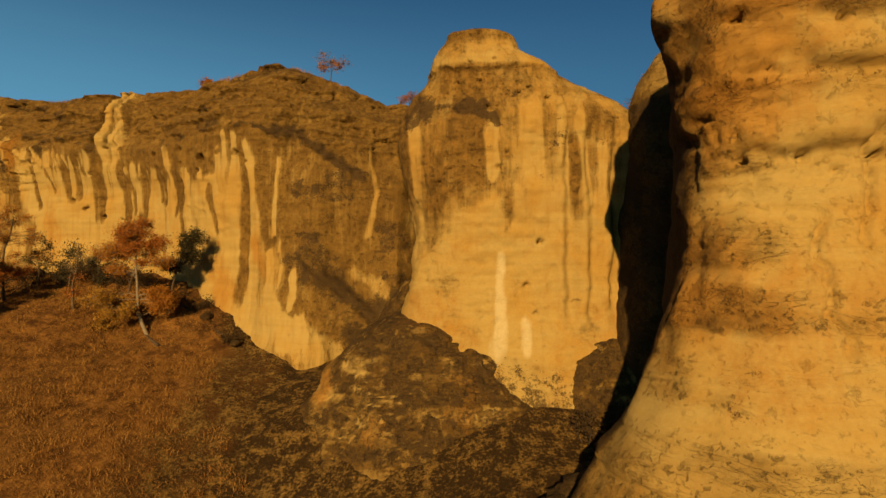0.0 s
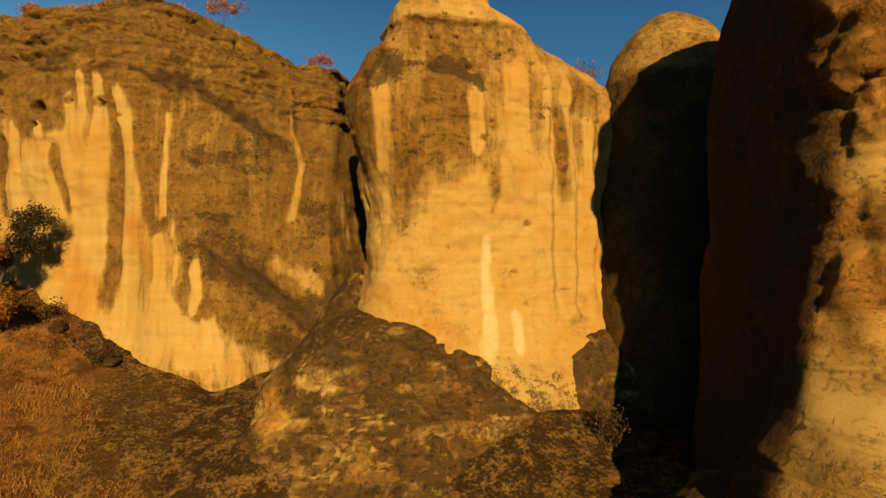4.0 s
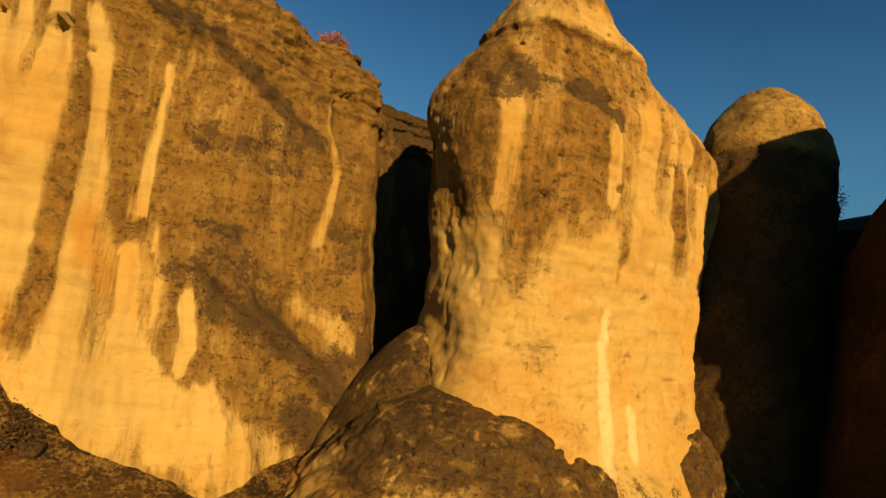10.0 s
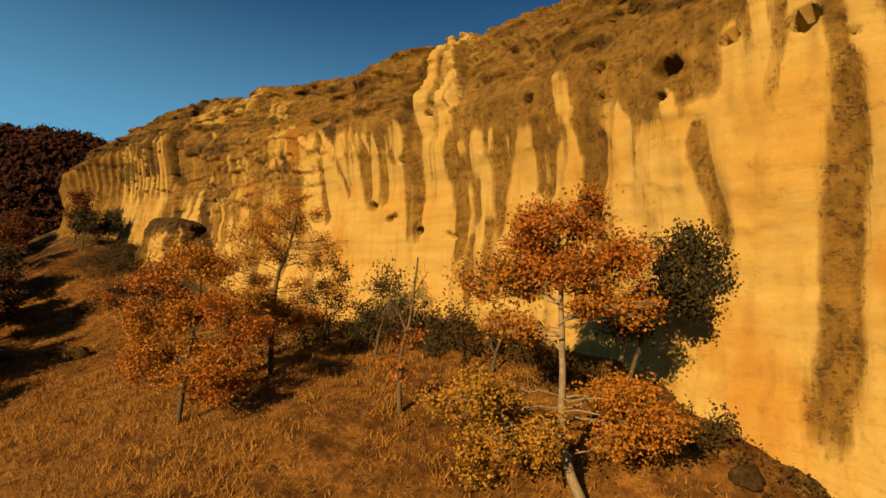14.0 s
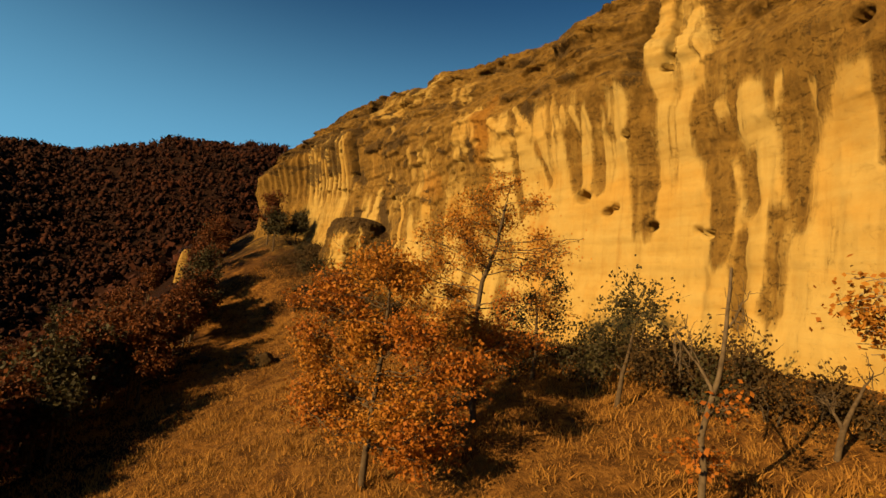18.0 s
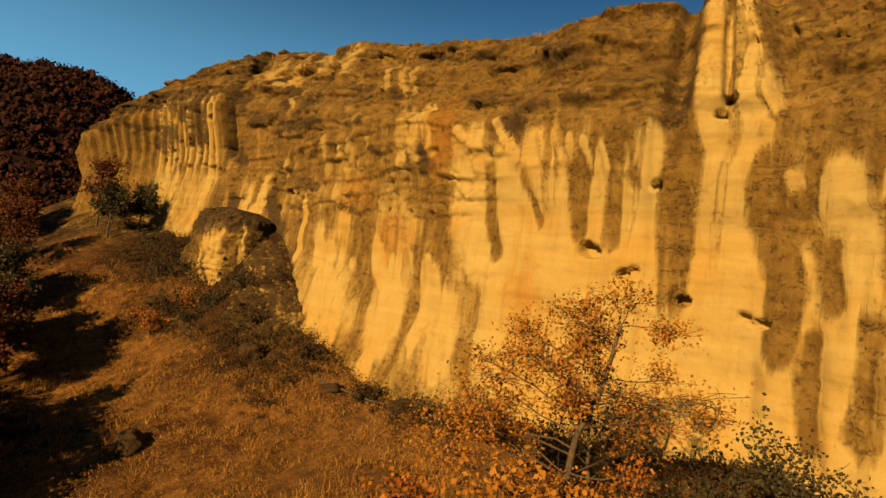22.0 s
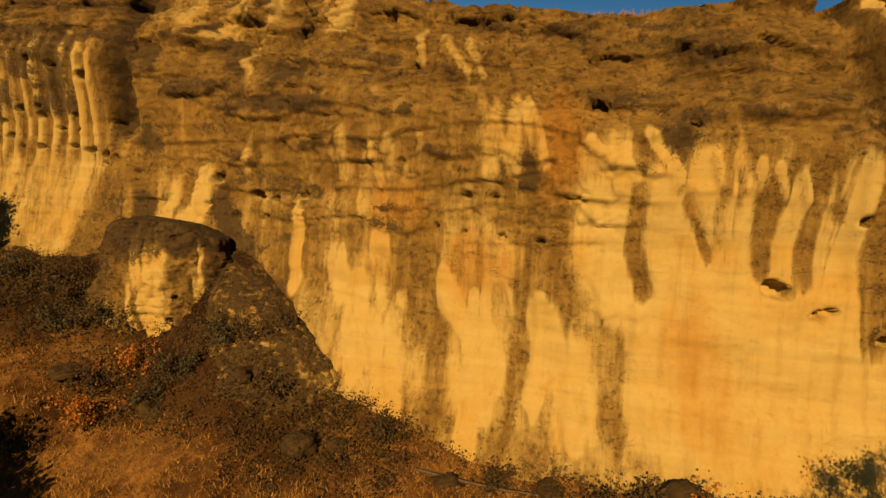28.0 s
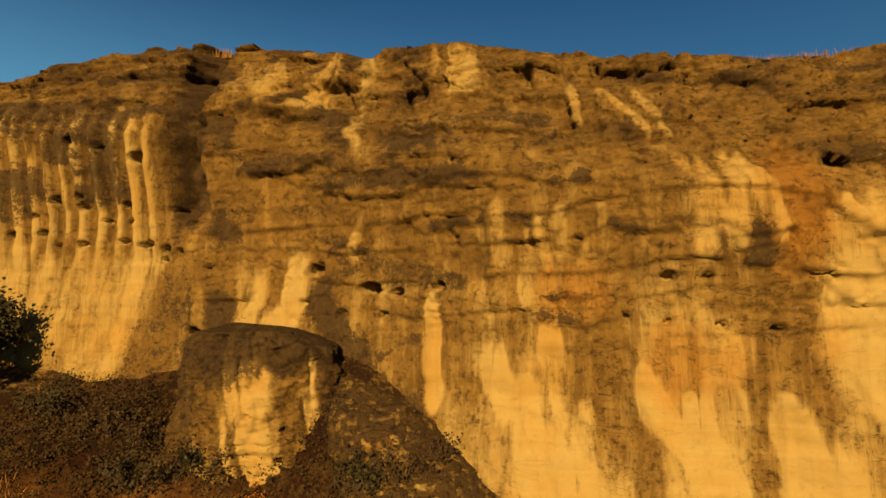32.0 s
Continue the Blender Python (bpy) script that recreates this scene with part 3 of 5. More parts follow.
# holes: x, z, radius
HOLES_EAST = [(-24.7, 17.7, 0.45), (-22.7, 18.1, 0.29), (-20.7, 17.9, 0.37), (-19.6, 17.1, 0.14), (-27.5, 18.8, 0.22), (-31.2, 18.7, 0.27),
              (-24.9, 16.7, 0.18), (-27.4, 17.6, 0.16)]
HOLES_MID = [(-42.7, 14.8, 0.41), (-41.3, 14, 0.22), (-40.9, 14.2, 0.19), (-39, 13.2, 0.28), (-37, 12.9, 0.19), (-36.5, 12.7, 0.21),
             (-38, 20.7, 0.24), (-38.3, 20.1, 0.19), (-40.3, 17.5, 0.19), (-52.8, 16.2, 0.18), (-46, 20.8, 0.19), (-55.7, 16.5, 0.17)]
HOLES_WEST = [(-65.4, 17.5, 0.41), (-67.9, 18.3, 0.4), (-64.2, 17.3, 0.27), (-62.5, 17.6, 0.24), (-64.8, 16.5, 0.2), (-66.7, 16.5, 0.16),
              (-68.4, 17, 0.16), (-73.7, 15.6, 0.3), (-49.3, 21.6, 0.32), (-51.2, 16.1, 0.2), (-54.4, 16.3, 0.15), (-57.3, 19.3, 0.15),
              (-61.7, 19.6, 0.12), (-53.2, 17.9, 0.17), (-54.4, 17.9, 0.2)]
HOLES_FAR = [(-76.6, 23.8, 0.33), (-80, 24.7, 0.28), (-78.6, 24.4, 0.2), (-81.1, 22, 0.25), (-77.5, 21.7, 0.2), (-79.6, 21.6, 0.21),
             (-77.2, 20.9, 0.2), (-75.1, 21.4, 0.19), (-82, 20.4, 0.25), (-80.9, 19.8, 0.21), (-79.6, 19.8, 0.21), (-77.6, 19.9, 0.2),
             (-76.6, 19.7, 0.2), (-75.5, 19.5, 0.25), (-75.5, 19, 0.19), (-74.7, 19.4, 0.19), (-73.2, 18.6, 0.15), (-79.1, 26.4, 0.18),
             (-81.1, 25.2, 0.18), (-83.6, 20.4, 0.23), (-78.5, 20.9, 0.17), (-79.7, 22.1, 0.21), (-82.4, 21.3, 0.18), (-74.4, 20.8, 0.19),
             (-76.3, 19.8, 0.16)]


def strokes(X, Z, items, soft=0.75):
    """How far each point lies inside any of the strokes, 0..1, with feathered wavering edges."""
    out = np.zeros(X.shape)
    wob = 0.36 * fbm(X / 0.8, Z / 4.0, 0, 3, 77) + 0.24 * fbm(X / 0.35, Z / 7.0, 0, 2, 78)
    X = X + 0.22 * fbm(Z / 2.6, X / 9, 0, 2, 79)
    for x0, z0, x1, z1, w in items:
        dx, dz = x1 - x0, z1 - z0
        t = np.clip(((X - x0) * dx + (Z - z0) * dz) / (dx * dx + dz * dz + 1e-6), -0.05, 1.05)
        d = np.hypot(X - x0 - t * dx, (Z - z0 - t * dz) * 0.55) + wob * min(1.0, w)
        out = np.maximum(out, 1 - smooth(w * 0.5 * (1 - soft), w * 0.5 * (1 + soft) + 0.08, d))
    return out


LEDGES = [(-71.3, 22.8, -66.0, 22.5), (-66.0, 22.5, -60.1, 21.5), (-60.1, 21.5, -57.1, 21.2), (-66.1, 20.1, -61.0, 19.8), (-61.0, 19.8, -57.0, 19.6), (-57.0, 19.6, -51.1, 19.3),
          (-67.4, 24.9, -60.9, 23.7), (-59.7, 21.6, -58.5, 22.8), (-58.5, 22.8, -57.4, 23.6), (-57.4, 23.6, -56.6, 23.1), (-56.6, 23.1, -55.2, 23.3), (-55.2, 23.3, -53.7, 23.9),
          (-68.3, 19.7, -66.1, 19.3), (-66.1, 19.3, -64.7, 18.7)]
LEDGES_B = [(-59.1, 17.1, -57.4, 17.1), (-57.4, 17.1, -55.3, 17.1), (-59.4, 16.3, -57.2, 16.1), (-57.2, 16.1, -55.1, 16.4), (-54.7, 18.9, -53.3, 18.4), (-53.3, 18.4, -51.4, 18.3),
            (-50.0, 19.9, -49.0, 19.2), (-49.0, 19.2, -47.0, 18.6), (-47.4, 20.2, -46.2, 20.6), (-46.2, 20.6, -45.4, 20.2), (-45.2, 21.7, -43.0, 20.8), (-43.0, 20.8, -40.1, 20.1), (-36.3, 19.9, -37.0, 19.3),
            (-35.3, 22.2, -33.9, 22.7), (-33.9, 22.7, -31.9, 21.8), (-21.2, 20.1, -18.6, 19.6), (-18.6, 19.6, -14.3, 18.0), (-14.3, 18.0, -11.2, 15.9), (-26.7, 22.4, -22.1, 21.8)]
SEAMS = [(-25.6, 16.1, -22.5, 15.5), (-22.5, 15.5, -19.9, 15.1), (-26.3, 13.7, -24.7, 13.3), (-24.7, 13.3, -22.4, 12.9), (-22.8, 11.7, -20.2, 11.6), (-47, 18.5, -43, 18.3), (-43, 18.3, -36, 16.9), (-36, 16.9, -31, 16.3), (-52, 13.7, -47.5, 13.2), (-63, 13.4, -56, 12.4)]


def lips(X, Z, items, depth, up=1.3):
    """Ledges: rock stands out above each line and dies away upwards."""
    out = np.zeros(X.shape)
    wob = 0.30 * fbm(X / 1.3, 0, 0, 4, 88) + 0.22 * fbm(X / 0.45, 0, 0, 3, 86)
    for x0, z0, x1, z1 in items:
        t = (X - x0) / (x1 - x0)
        dz = Z - (z0 + (z1 - z0) * t) - wob
        inside = smooth(-0.12, 0.03, t) * smooth(1.12, 0.97, t)
        out = np.maximum(out, inside * smooth(-0.06, 0.08, dz) * smooth(up, 0.15, dz))
    return out * depth * smooth(-0.12, 0.12, fbm(X / 1.3, 0, Z / 1.5, 4, 87))


def dents(X, Z, items):
    """Depth of the holes: rounded pits with an arched roof."""
    out = np.zeros(X.shape)
    shape = vnoise(X / 0.33, Z / 0.33, 0, 91) + 0.6 * vnoise(X / 0.8, Z / 0.8, 0, 92)
    for x, z, r in items:
        d = np.hypot((X - x) / 1.15, (Z - z) * np.where(Z > z, 1.0, 1.35)) / r
        d = d * (1 + 0.16 * shape)
        out = np.maximum(out, (1 - smooth(0.82, 1.08, d)) * min(1.2, r * 3.6))
    return out


def build_wall():
    n, m, back = 1150, 250, 30
    x = np.concatenate([np.linspace(WX[0], -90, 120), np.linspace(-90, -30, 650)[1:], np.linspace(-30, WX[-1], n - 769)[1:]])
    n = len(x)
    top, foot = ramp(x, WX, WTOP), ramp(x, WX, WFOOT) - 2.5
    top = top + 0.55 * fbm(x / 4.0, 0, 0, 4, 21) + 0.35 * np.abs(vnoise(x / 1.6, 5, 0, 22)) - 0.1
    v = np.linspace(0, 1, m)[:, None]
    z = foot + (top - foot) * v
    X = np.broadcast_to(x, z.shape).copy()
    Y = wall_y(X, z)
    k = np.hanning(13) / np.hanning(13).sum()
    Y = np.apply_along_axis(lambda a: np.convolve(np.pad(a, 6, "edge"), k, "valid"), 0, Y)
    Y = np.apply_along_axis(lambda a: np.convolve(np.pad(a, 6, "edge"), k, "valid"), 1, Y)
    h = (z - foot - 2.5) / (top - foot - 2.5)
    dYdx = np.gradient(Y, axis=1) / np.gradient(X, axis=1)
    nl = np.sqrt(1 + dYdx ** 2)
    nx, ny = dYdx / nl, -1 / nl
    upper = smooth(0.66, 0.8, h)
    # relief: broad swells, beds, rough crust above, flutes in the west
    d = 0.55 * fbm(X / 7, Y / 7, z / 5, 3, 31) + (0.12 + 0.60 * upper) * fbm(X / 7, 0, z / 0.9, 4, 32) + (0.12 + 0.55 * upper) * fbm(X / 2.2, Y / 2.2, z / 1.5, 5, 33)
    d += 0.26 * fbm(X / 1.0, 0, z / 6.0, 3, 36) * (1 - upper)
    fl = smooth(-74.5, -77, X) * smooth(18, 21, z) * smooth(28, 25, z)
    d -= 0.18 * smooth(0.22, 0.4, fbm(X / 1.2, Y / 1.2, z / 0.8, 3, 37)) * upper
    blocks = np.floor(2.2 * (0.5 + fbm(X / 4.5, 0, z / 1.9, 3, 38)) + 0.25 * fbm(X / 0.9, 0, z / 0.9, 2, 39))
    zb = z + 1.1 * fbm(X / 6, 0, z / 3, 3, 101)
    bed = np.floor(zb / 1.2)
    saw = smooth(0, 0.10, zb / 1.2 - bed) * (1 - (zb / 1.2 - bed))
    shelf = np.maximum(upper, 0.75 * smooth(-76, -72, X) * smooth(-46, -50, X) * smooth(15.0, 17.5, z))
    d += 0.46 * shelf * saw * smooth(-0.10, 0.22, fbm(X / 3.0 + 0.4 * fbm(X / 0.7, 0, bed, 2, 103), 0, bed * 7.7, 3, 102)) * smooth(3.2, 4.5, np.abs(X + 38.5))
    d += 0.20 * upper * blocks * smooth(4.5, 6, np.abs(X + 38.5))
    zf = z + 0.5 * fbm(X / 4, 0, z / 2, 3, 121)
    thin = np.floor(zf / 0.42)
    d += 0.13 * shelf * smooth(0, 0.2, zf / 0.42 - thin) * (1 - (zf / 0.42 - thin)) * smooth(-0.05, 0.2, fbm(X / 1.6, 0, thin * 5.3, 3, 122))
    d -= 0.22 * shelf * smooth(0.05, 0.012, np.abs(fbm(X / 3.2, Y / 3.2, z / 1.5, 4, 123)))
    d -= 0.16 * shelf * smooth(0.05, 0.012, np.abs(fbm(X / 1.8, Y / 1.8, z / 2.6, 3, 124)))
    d += 0.16 * fl * np.sin(X * 7.0 + 1.3 * fbm(X / 3, 0, z / 3, 2, 34))
    # twin pillars below the skyline, the dome beside them, the dark cleft
    d += 0.9 * smooth(20.0, 20.9, z) * (smooth(1.6, 1.3, np.abs(X + 37.95)) - 0.8 * smooth(0.28, 0.08, np.abs(X + 38.2 + 0.04 * (z - 23))) - 0.9 * smooth(0.6, .1, np.abs(X + 39.9)))
    d += 0.5 * smooth(20.6, 21.6, z) * smooth(3.4, 2.0, np.abs(X + 43.3))
    d -= 2.0 * smooth(1.2, 0.2, np.abs(X + 74.3 + 0.9 * fbm(z / 2, X / 6, 0, 3, 58))) * smooth(20.0, 22, z) * (0.7 + 0.6 * fbm(X / 0.9, 0, z / 1.1, 3, 126))
    d -= 0.5 * smooth(0.8, 0.2, np.abs(X + 64.4 + 0.35 * (z - 26))) * smooth(24.5, 25.5, z)
    # arches under the skyline ledge in the west
    d -= 0.7 * smooth(0.5, 0.75, fbm(X / 1.6, 0, 0, 2, 35) + 0.5) * smooth(25.6, 26.1, z) * smooth(27.6, 27.0, z) * smooth(-74, -72, X) * smooth(-56, -58, X)
    # hollow lower wall in the middle, ledge with scrub in the east
    d += 0.5 * smooth(0.9, 0.1, np.abs(z - (9.5 - 0.85 * (X + 14.5)))) * smooth(-15.5, -14, X) * smooth(-7.5, -9, X)
    d += lips(X, z, LEDGES, 0.20) + lips(X, z, LEDGES_B, 0.20) + lips(X, z, SEAMS, 0.07, .5)
    d -= 0.8 * dents(X, z, HOLES_EAST + HOLES_MID + HOLES_WEST) + 0.8 * dents(X, z, HOLES_FAR)
    runs = strokes(X, z, DARK_EAST + DARK_MID_A + DARK_MID_B, 0.5)
    lo, hi = strokes(X, z, PALE_EAST_A + PALE_EAST_B + PALE_FOOT + PALE_MID_A + PALE_MID_B + PALE_WEST, 0.55), strokes(X, z, PALE_FINGERS + PALE_HIGH, 0.5)
    d += 0.10 * lo + 0.12 * hi - 0.14 * runs
    V = np.stack([X + nx * d, Y + ny * d, z], -1)
    g = (np.linspace(0, 1, back + 1)[1:] ** 1.7)[:, None]
    B = np.repeat(V[-1:], back, 0)
    B[..., 1] += g * 120
    B[..., 2] += 1.2 * np.sin(np.minimum(g * 9, 1.57)) * 0.6 - 45 * smooth(0.55, 1.0, g) + 0.6 * fbm(B[..., 0] / 6, B[..., 1] / 6, 0, 3, 40) * np.minimum(1, g * 8)
    # colour masks
    brow = ramp(x, [-90, -86, -80, -74, -72, -62, -58, -50, -47.5, -43, -36, -31, -24, -21.5, -19.5, -18.5, -16, -10], [20, 20.5, 20.6, 19, 11, 12.5, 15.6, 17.3, 18.7, 18.2, 16.9, 16.4, 16.4, 17.2, 16.4, 9, 6, 2])
    mid_w = smooth(-75, -70, x) * smooth(-46, -50, x)
    brow = brow + (1.0 + 3.4 * mid_w + 1.6 * smooth(-74, -77, x)) * fbm(x / 0.9, 0, 0, 3, 41)
    soft = 0.5 + 1.3 * mid_w
    Xw = X + 0.9 * fbm(z / 3.0, X / 12, 0, 2, 42)
    wide, narrow = (0.75 + 0.25 * smooth(-62, -70, X)) * fbm(Xw / 1.5, 0, z / 16, 3, 51), fbm(Xw / 0.5, 0, z / 11, 3, 52)
    west = smooth(-72, -76, X)
    pale = 0.17 * mid_w * smooth(19, 17, z) + (0.70 - 0.22 * west - mid_w * (0.28 + 0.32 * smooth(9.0, 12.0, z + 1.5 * fbm(X / 2.0, 0, 0, 3, 125)))) * smooth(brow + soft, brow - soft, z) + 0.10 + 0.36 * wide + 0.14 * narrow
    pale += 0.18 * fbm(X / 9, 0, z / 0.7, 3, 53) * smooth(brow - 1, brow + 2, z)
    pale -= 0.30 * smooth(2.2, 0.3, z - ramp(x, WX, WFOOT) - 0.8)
    pale = np.maximum(pale, (0.92 - 0.42 * smooth(-13, -11, X) - 0.34 * smooth(17.6, 18.8, z) * smooth(-47, -50, X)) * lo)
    pale = np.maximum(pale, (0.92 - 0.40 * smooth(-50, -54, X)) * hi)
    # smooth yellow bulges under the western skyline
    pale = np.maximum(pale, 0.60 * smooth(25.7, 26.0, z) * smooth(27.7, 27.2, z) * smooth(-73.5, -72.5, X) * smooth(-60, -61, X) * smooth(-0.15, 0.2, fbm(X / 2.2, 0, z / 2.2, 2, 54)))
    fing = smooth(-47.2, -46.6, X) * smooth(-28, -30, X) * smooth(brow + 1.5, brow + 0.8, z) * smooth(brow - 0.6, brow, z)
    pale = np.maximum(pale, 0.7 * fing * smooth(0.25, 0.8, np.sin(X * 6.3 + 2 * fbm(X / 2, 0, 0, 2, 43))))
    flute = np.sin(X * 7.0 + 1.3 * fbm(X / 3, 0, z / 3, 2, 34))
    pale = pale * (1 - 0.8 * fl) + fl * (0.30 + 0.40 * flute + 0.3 * wide)
    # brown foot beside the leaning block, its edge swinging out to the west
    foot_w = smooth(-77.2, -75.6, X + 0.45 * (16 - z) * smooth(17, 14, z) + 0.8 * fbm(X / 2, 0, z / 2, 3, 111) - 0.5 * smooth(16, 19, z)) * smooth(-72.2, -73.2, X) * smooth(19.5, 18, z)
    pale -= 0.55 * foot_w
    pale = pale * (0.3 + 0.7 * smooth(-86.0, -83.5, X + 0.5 * wide))
    pale = pale * (1 - (0.86 - 0.42 * mid_w) * runs)
    pale = pale * (1 - 0.5 * smooth(0.10, 0.40, fbm(Xw / 0.55, 0, z / 9.0, 3, 44)) * smooth(brow - 5.5, brow - 0.5, z))
    pale = np.clip(pale, 0, 1)
    dark = 0.55 * smooth(0.02, 0.45, fbm(X / 3.5, 0, z / 1.3, 5, 45)) * smooth(brow + 0.4, brow + 2.5, z)
    # the first two strokes deepen the western cleft with painted shade
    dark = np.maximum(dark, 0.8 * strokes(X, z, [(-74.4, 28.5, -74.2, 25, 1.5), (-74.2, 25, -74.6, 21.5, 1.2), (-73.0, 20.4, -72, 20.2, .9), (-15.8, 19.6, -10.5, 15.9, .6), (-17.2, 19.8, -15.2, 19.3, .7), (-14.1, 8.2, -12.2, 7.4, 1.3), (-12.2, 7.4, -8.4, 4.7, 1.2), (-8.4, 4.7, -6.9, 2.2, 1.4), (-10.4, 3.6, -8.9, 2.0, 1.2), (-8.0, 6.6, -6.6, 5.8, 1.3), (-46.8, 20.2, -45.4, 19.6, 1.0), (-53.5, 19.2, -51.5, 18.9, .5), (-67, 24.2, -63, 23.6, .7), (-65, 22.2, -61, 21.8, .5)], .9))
    dark = np.maximum(dark, 0.42 * foot_w)
    dark = np.maximum(dark, 0.68 * smooth(-0.16, 0.22, fbm(X / 2.6, 0, z / 1.1, 5, 55)) * smooth(-50, -70, X) * smooth(18.5, 22.5, z))
    dark = np.maximum(dark, 0.50 * smooth(-0.2, 0.3, fbm(X / 1.6, 0, z / 1.6, 4, 56)) * smooth(-71, -74, X) * smooth(23.3, 24.8, z))
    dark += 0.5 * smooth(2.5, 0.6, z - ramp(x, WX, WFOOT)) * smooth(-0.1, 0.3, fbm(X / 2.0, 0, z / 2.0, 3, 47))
    # shade behind the tower, painted onto the wall's east end
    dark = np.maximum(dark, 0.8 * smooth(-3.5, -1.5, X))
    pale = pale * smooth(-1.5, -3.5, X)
    # darkening of the cleft's recess, put into the colour along its groove
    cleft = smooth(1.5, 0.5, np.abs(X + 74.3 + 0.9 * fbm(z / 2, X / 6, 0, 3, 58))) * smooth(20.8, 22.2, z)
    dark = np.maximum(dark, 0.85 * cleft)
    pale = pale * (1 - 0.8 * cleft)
    # shadow gap round the leaning block, drawn as dark strokes on the wall
    dark = np.maximum(dark, 0.85 * strokes(X, z, [(-67.6, 16.6, -65.4, 13.8, 1.3), (-65.4, 13.8, -63.4, 12.6, 1.0), (-73.6, 16.6, -71.5, 16.4, .9), (-73.4, 15.4, -72.6, 13.4, 1.0)]))
    moss = lips(X, z, LEDGES + LEDGES_B, 1.0, 0.9)
    dark = np.maximum(dark, 0.8 * moss * smooth(-0.12, 0.15, fbm(X / 2.0, 0, z / 1.2, 4, 57)))
    dark = dark * (1 - 0.8 * np.maximum(lo, hi))
    rust = 0.75 * strokes(X, z, RUST, 0.9) + 0.32 * smooth(0.05, 0.4, fbm(Xw / 2.4, 0, z / 9, 3, 48))
    ext = lambda a, val: np.concatenate([a, np.full((back, n), val)], 0)
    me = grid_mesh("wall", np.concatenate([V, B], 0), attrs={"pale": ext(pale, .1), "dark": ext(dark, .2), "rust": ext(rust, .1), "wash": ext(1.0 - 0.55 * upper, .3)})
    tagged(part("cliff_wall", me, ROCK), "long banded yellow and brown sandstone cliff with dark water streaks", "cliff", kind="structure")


build_wall()


def curtain(name, pts, lean, label, seed, foot=-8.0, step=0.12, masks=None, bump=1.0, back=14, holes=()):
    """A rock mass as a wall along plan points (x, y, top), rock on the left-hand side going along it; lean is offset by height."""
    P = np.array(pts, float)
    s = np.concatenate([[0], np.cumsum(np.hypot(*np.diff(P[:, :2], axis=0).T))])
    u = np.arange(0, s[-1], step)
    px, py, pt = (np.interp(u, s, P[:, i]) for i in range(3))
    k = np.hanning(17) / np.hanning(17).sum()
    px, py, pt = (np.convolve(np.pad(a, 8, "edge"), k, "valid") for a in (px, py, pt))
    tx, ty = np.gradient(px), np.gradient(py)
    l = np.hypot(tx, ty)
    nx, ny = ty / l, -tx / l                     # outward
    m = int((pt.max() - foot) / step)
    z = foot + (pt - foot) * np.linspace(0, 1, m)[:, None]
    off = np.interp(z, lean[0], lean[1]) * (0.12 + 0.88 * smooth(21.5, 18.6, py))
    # round the shoulder near the top
    off = off - 1.6 * smooth(0.88, 1.0, (z - foot) / (pt - foot)) ** 1.5
    V = np.stack([px + nx * off, py + ny * off, z], -1)
    x, y = V[..., 0], V[..., 1]
    d = bump * (0.7 * fbm(x / 5, y / 5, z / 4, 4, seed) + 0.14 * fbm(x / 5, y / 5, z / 0.8, 4, seed + 1) - 0.15 * smooth(0.25, 0.5, fbm(x / 1.3, y / 1.3, z / 0.9, 3, seed + 2)) * smooth(9, 13, z))
    if len(holes):
        d = d - 0.7 * dents(x, z, [(a, b, c * 0.62) for a, b, c in holes]) * (y < 19.5)
        # honeycombed rock along the top band and down the outer corner
        comb = np.maximum(smooth(14.6, 16.0, z), smooth(9.0, 6.8, x) * smooth(5.5, 8.0, z)) * smooth(20.5, 18.5, y)
        d = d + comb * (0.42 * fbm(x / 1.7, y / 1.7, z / 1.3, 5, seed + 5) - 0.10 * smooth(0.18, 0.42, vnoise(x / 0.62, y / 0.62, z / 0.5, seed + 6)))
        d = d + 0.07 * fbm(x / 5, y / 5, z / 0.4, 3, seed + 7)
        for cx, z0, z1, sd in ((9.3, 6.6, 11.2, 1), (12.1, 3.5, 8.6, 2), (13.6, 8.2, 12.4, 3), (15.4, 2.0, 6.4, 4), (10.6, 9.5, 13.8, 5), (17.5, 6.0, 11.0, 6)):
            d = d - 0.30 * smooth(0.13, 0.04, np.abs(x - cx - 0.5 * fbm(z / 0.9, sd * 7.3, 0, 3, 90))) * smooth(z0, z0 + .5, z) * smooth(z1, z1 - .6, z) * (y < 19)
        # thin ledges that run across the face
        for lz, sd in ((12.9, 1), (15.1, 2), (3.1, 3), (18.3, 4)):
            d = d + 0.22 * smooth(-0.05, 0.10, z - lz - 0.5 * fbm(x / 3, sd * 3.1, 0, 3, 93)) * smooth(1.4, 0.2, z - lz) * smooth(-0.15, 0.2, fbm(x / 2, sd * 5.7, 0, 3, 94)) * (y < 19.5)
    V[..., 0] += nx * d; V[..., 1] += ny * d
    g = np.linspace(0, 1, back + 1)[1:, None]
    B = np.repeat(V[-1:], back, 0)
    c = np.array([px.mean(), py.mean()])
    B[..., 0] += (c[0] - B[..., 0]) * g; B[..., 1] += (c[1] - B[..., 1]) * g
    B[..., 2] += 1.0 * g
    A = np.concatenate([V, B], 0)
    mk = masks(A[..., 0], A[..., 1], A[..., 2])
    me = grid_mesh(name, A, attrs=dict(zip(("pale", "dark", "rust", "wash"), mk)))
    return tagged(part(name, me, ROCK), label, "rock", kind="structure")


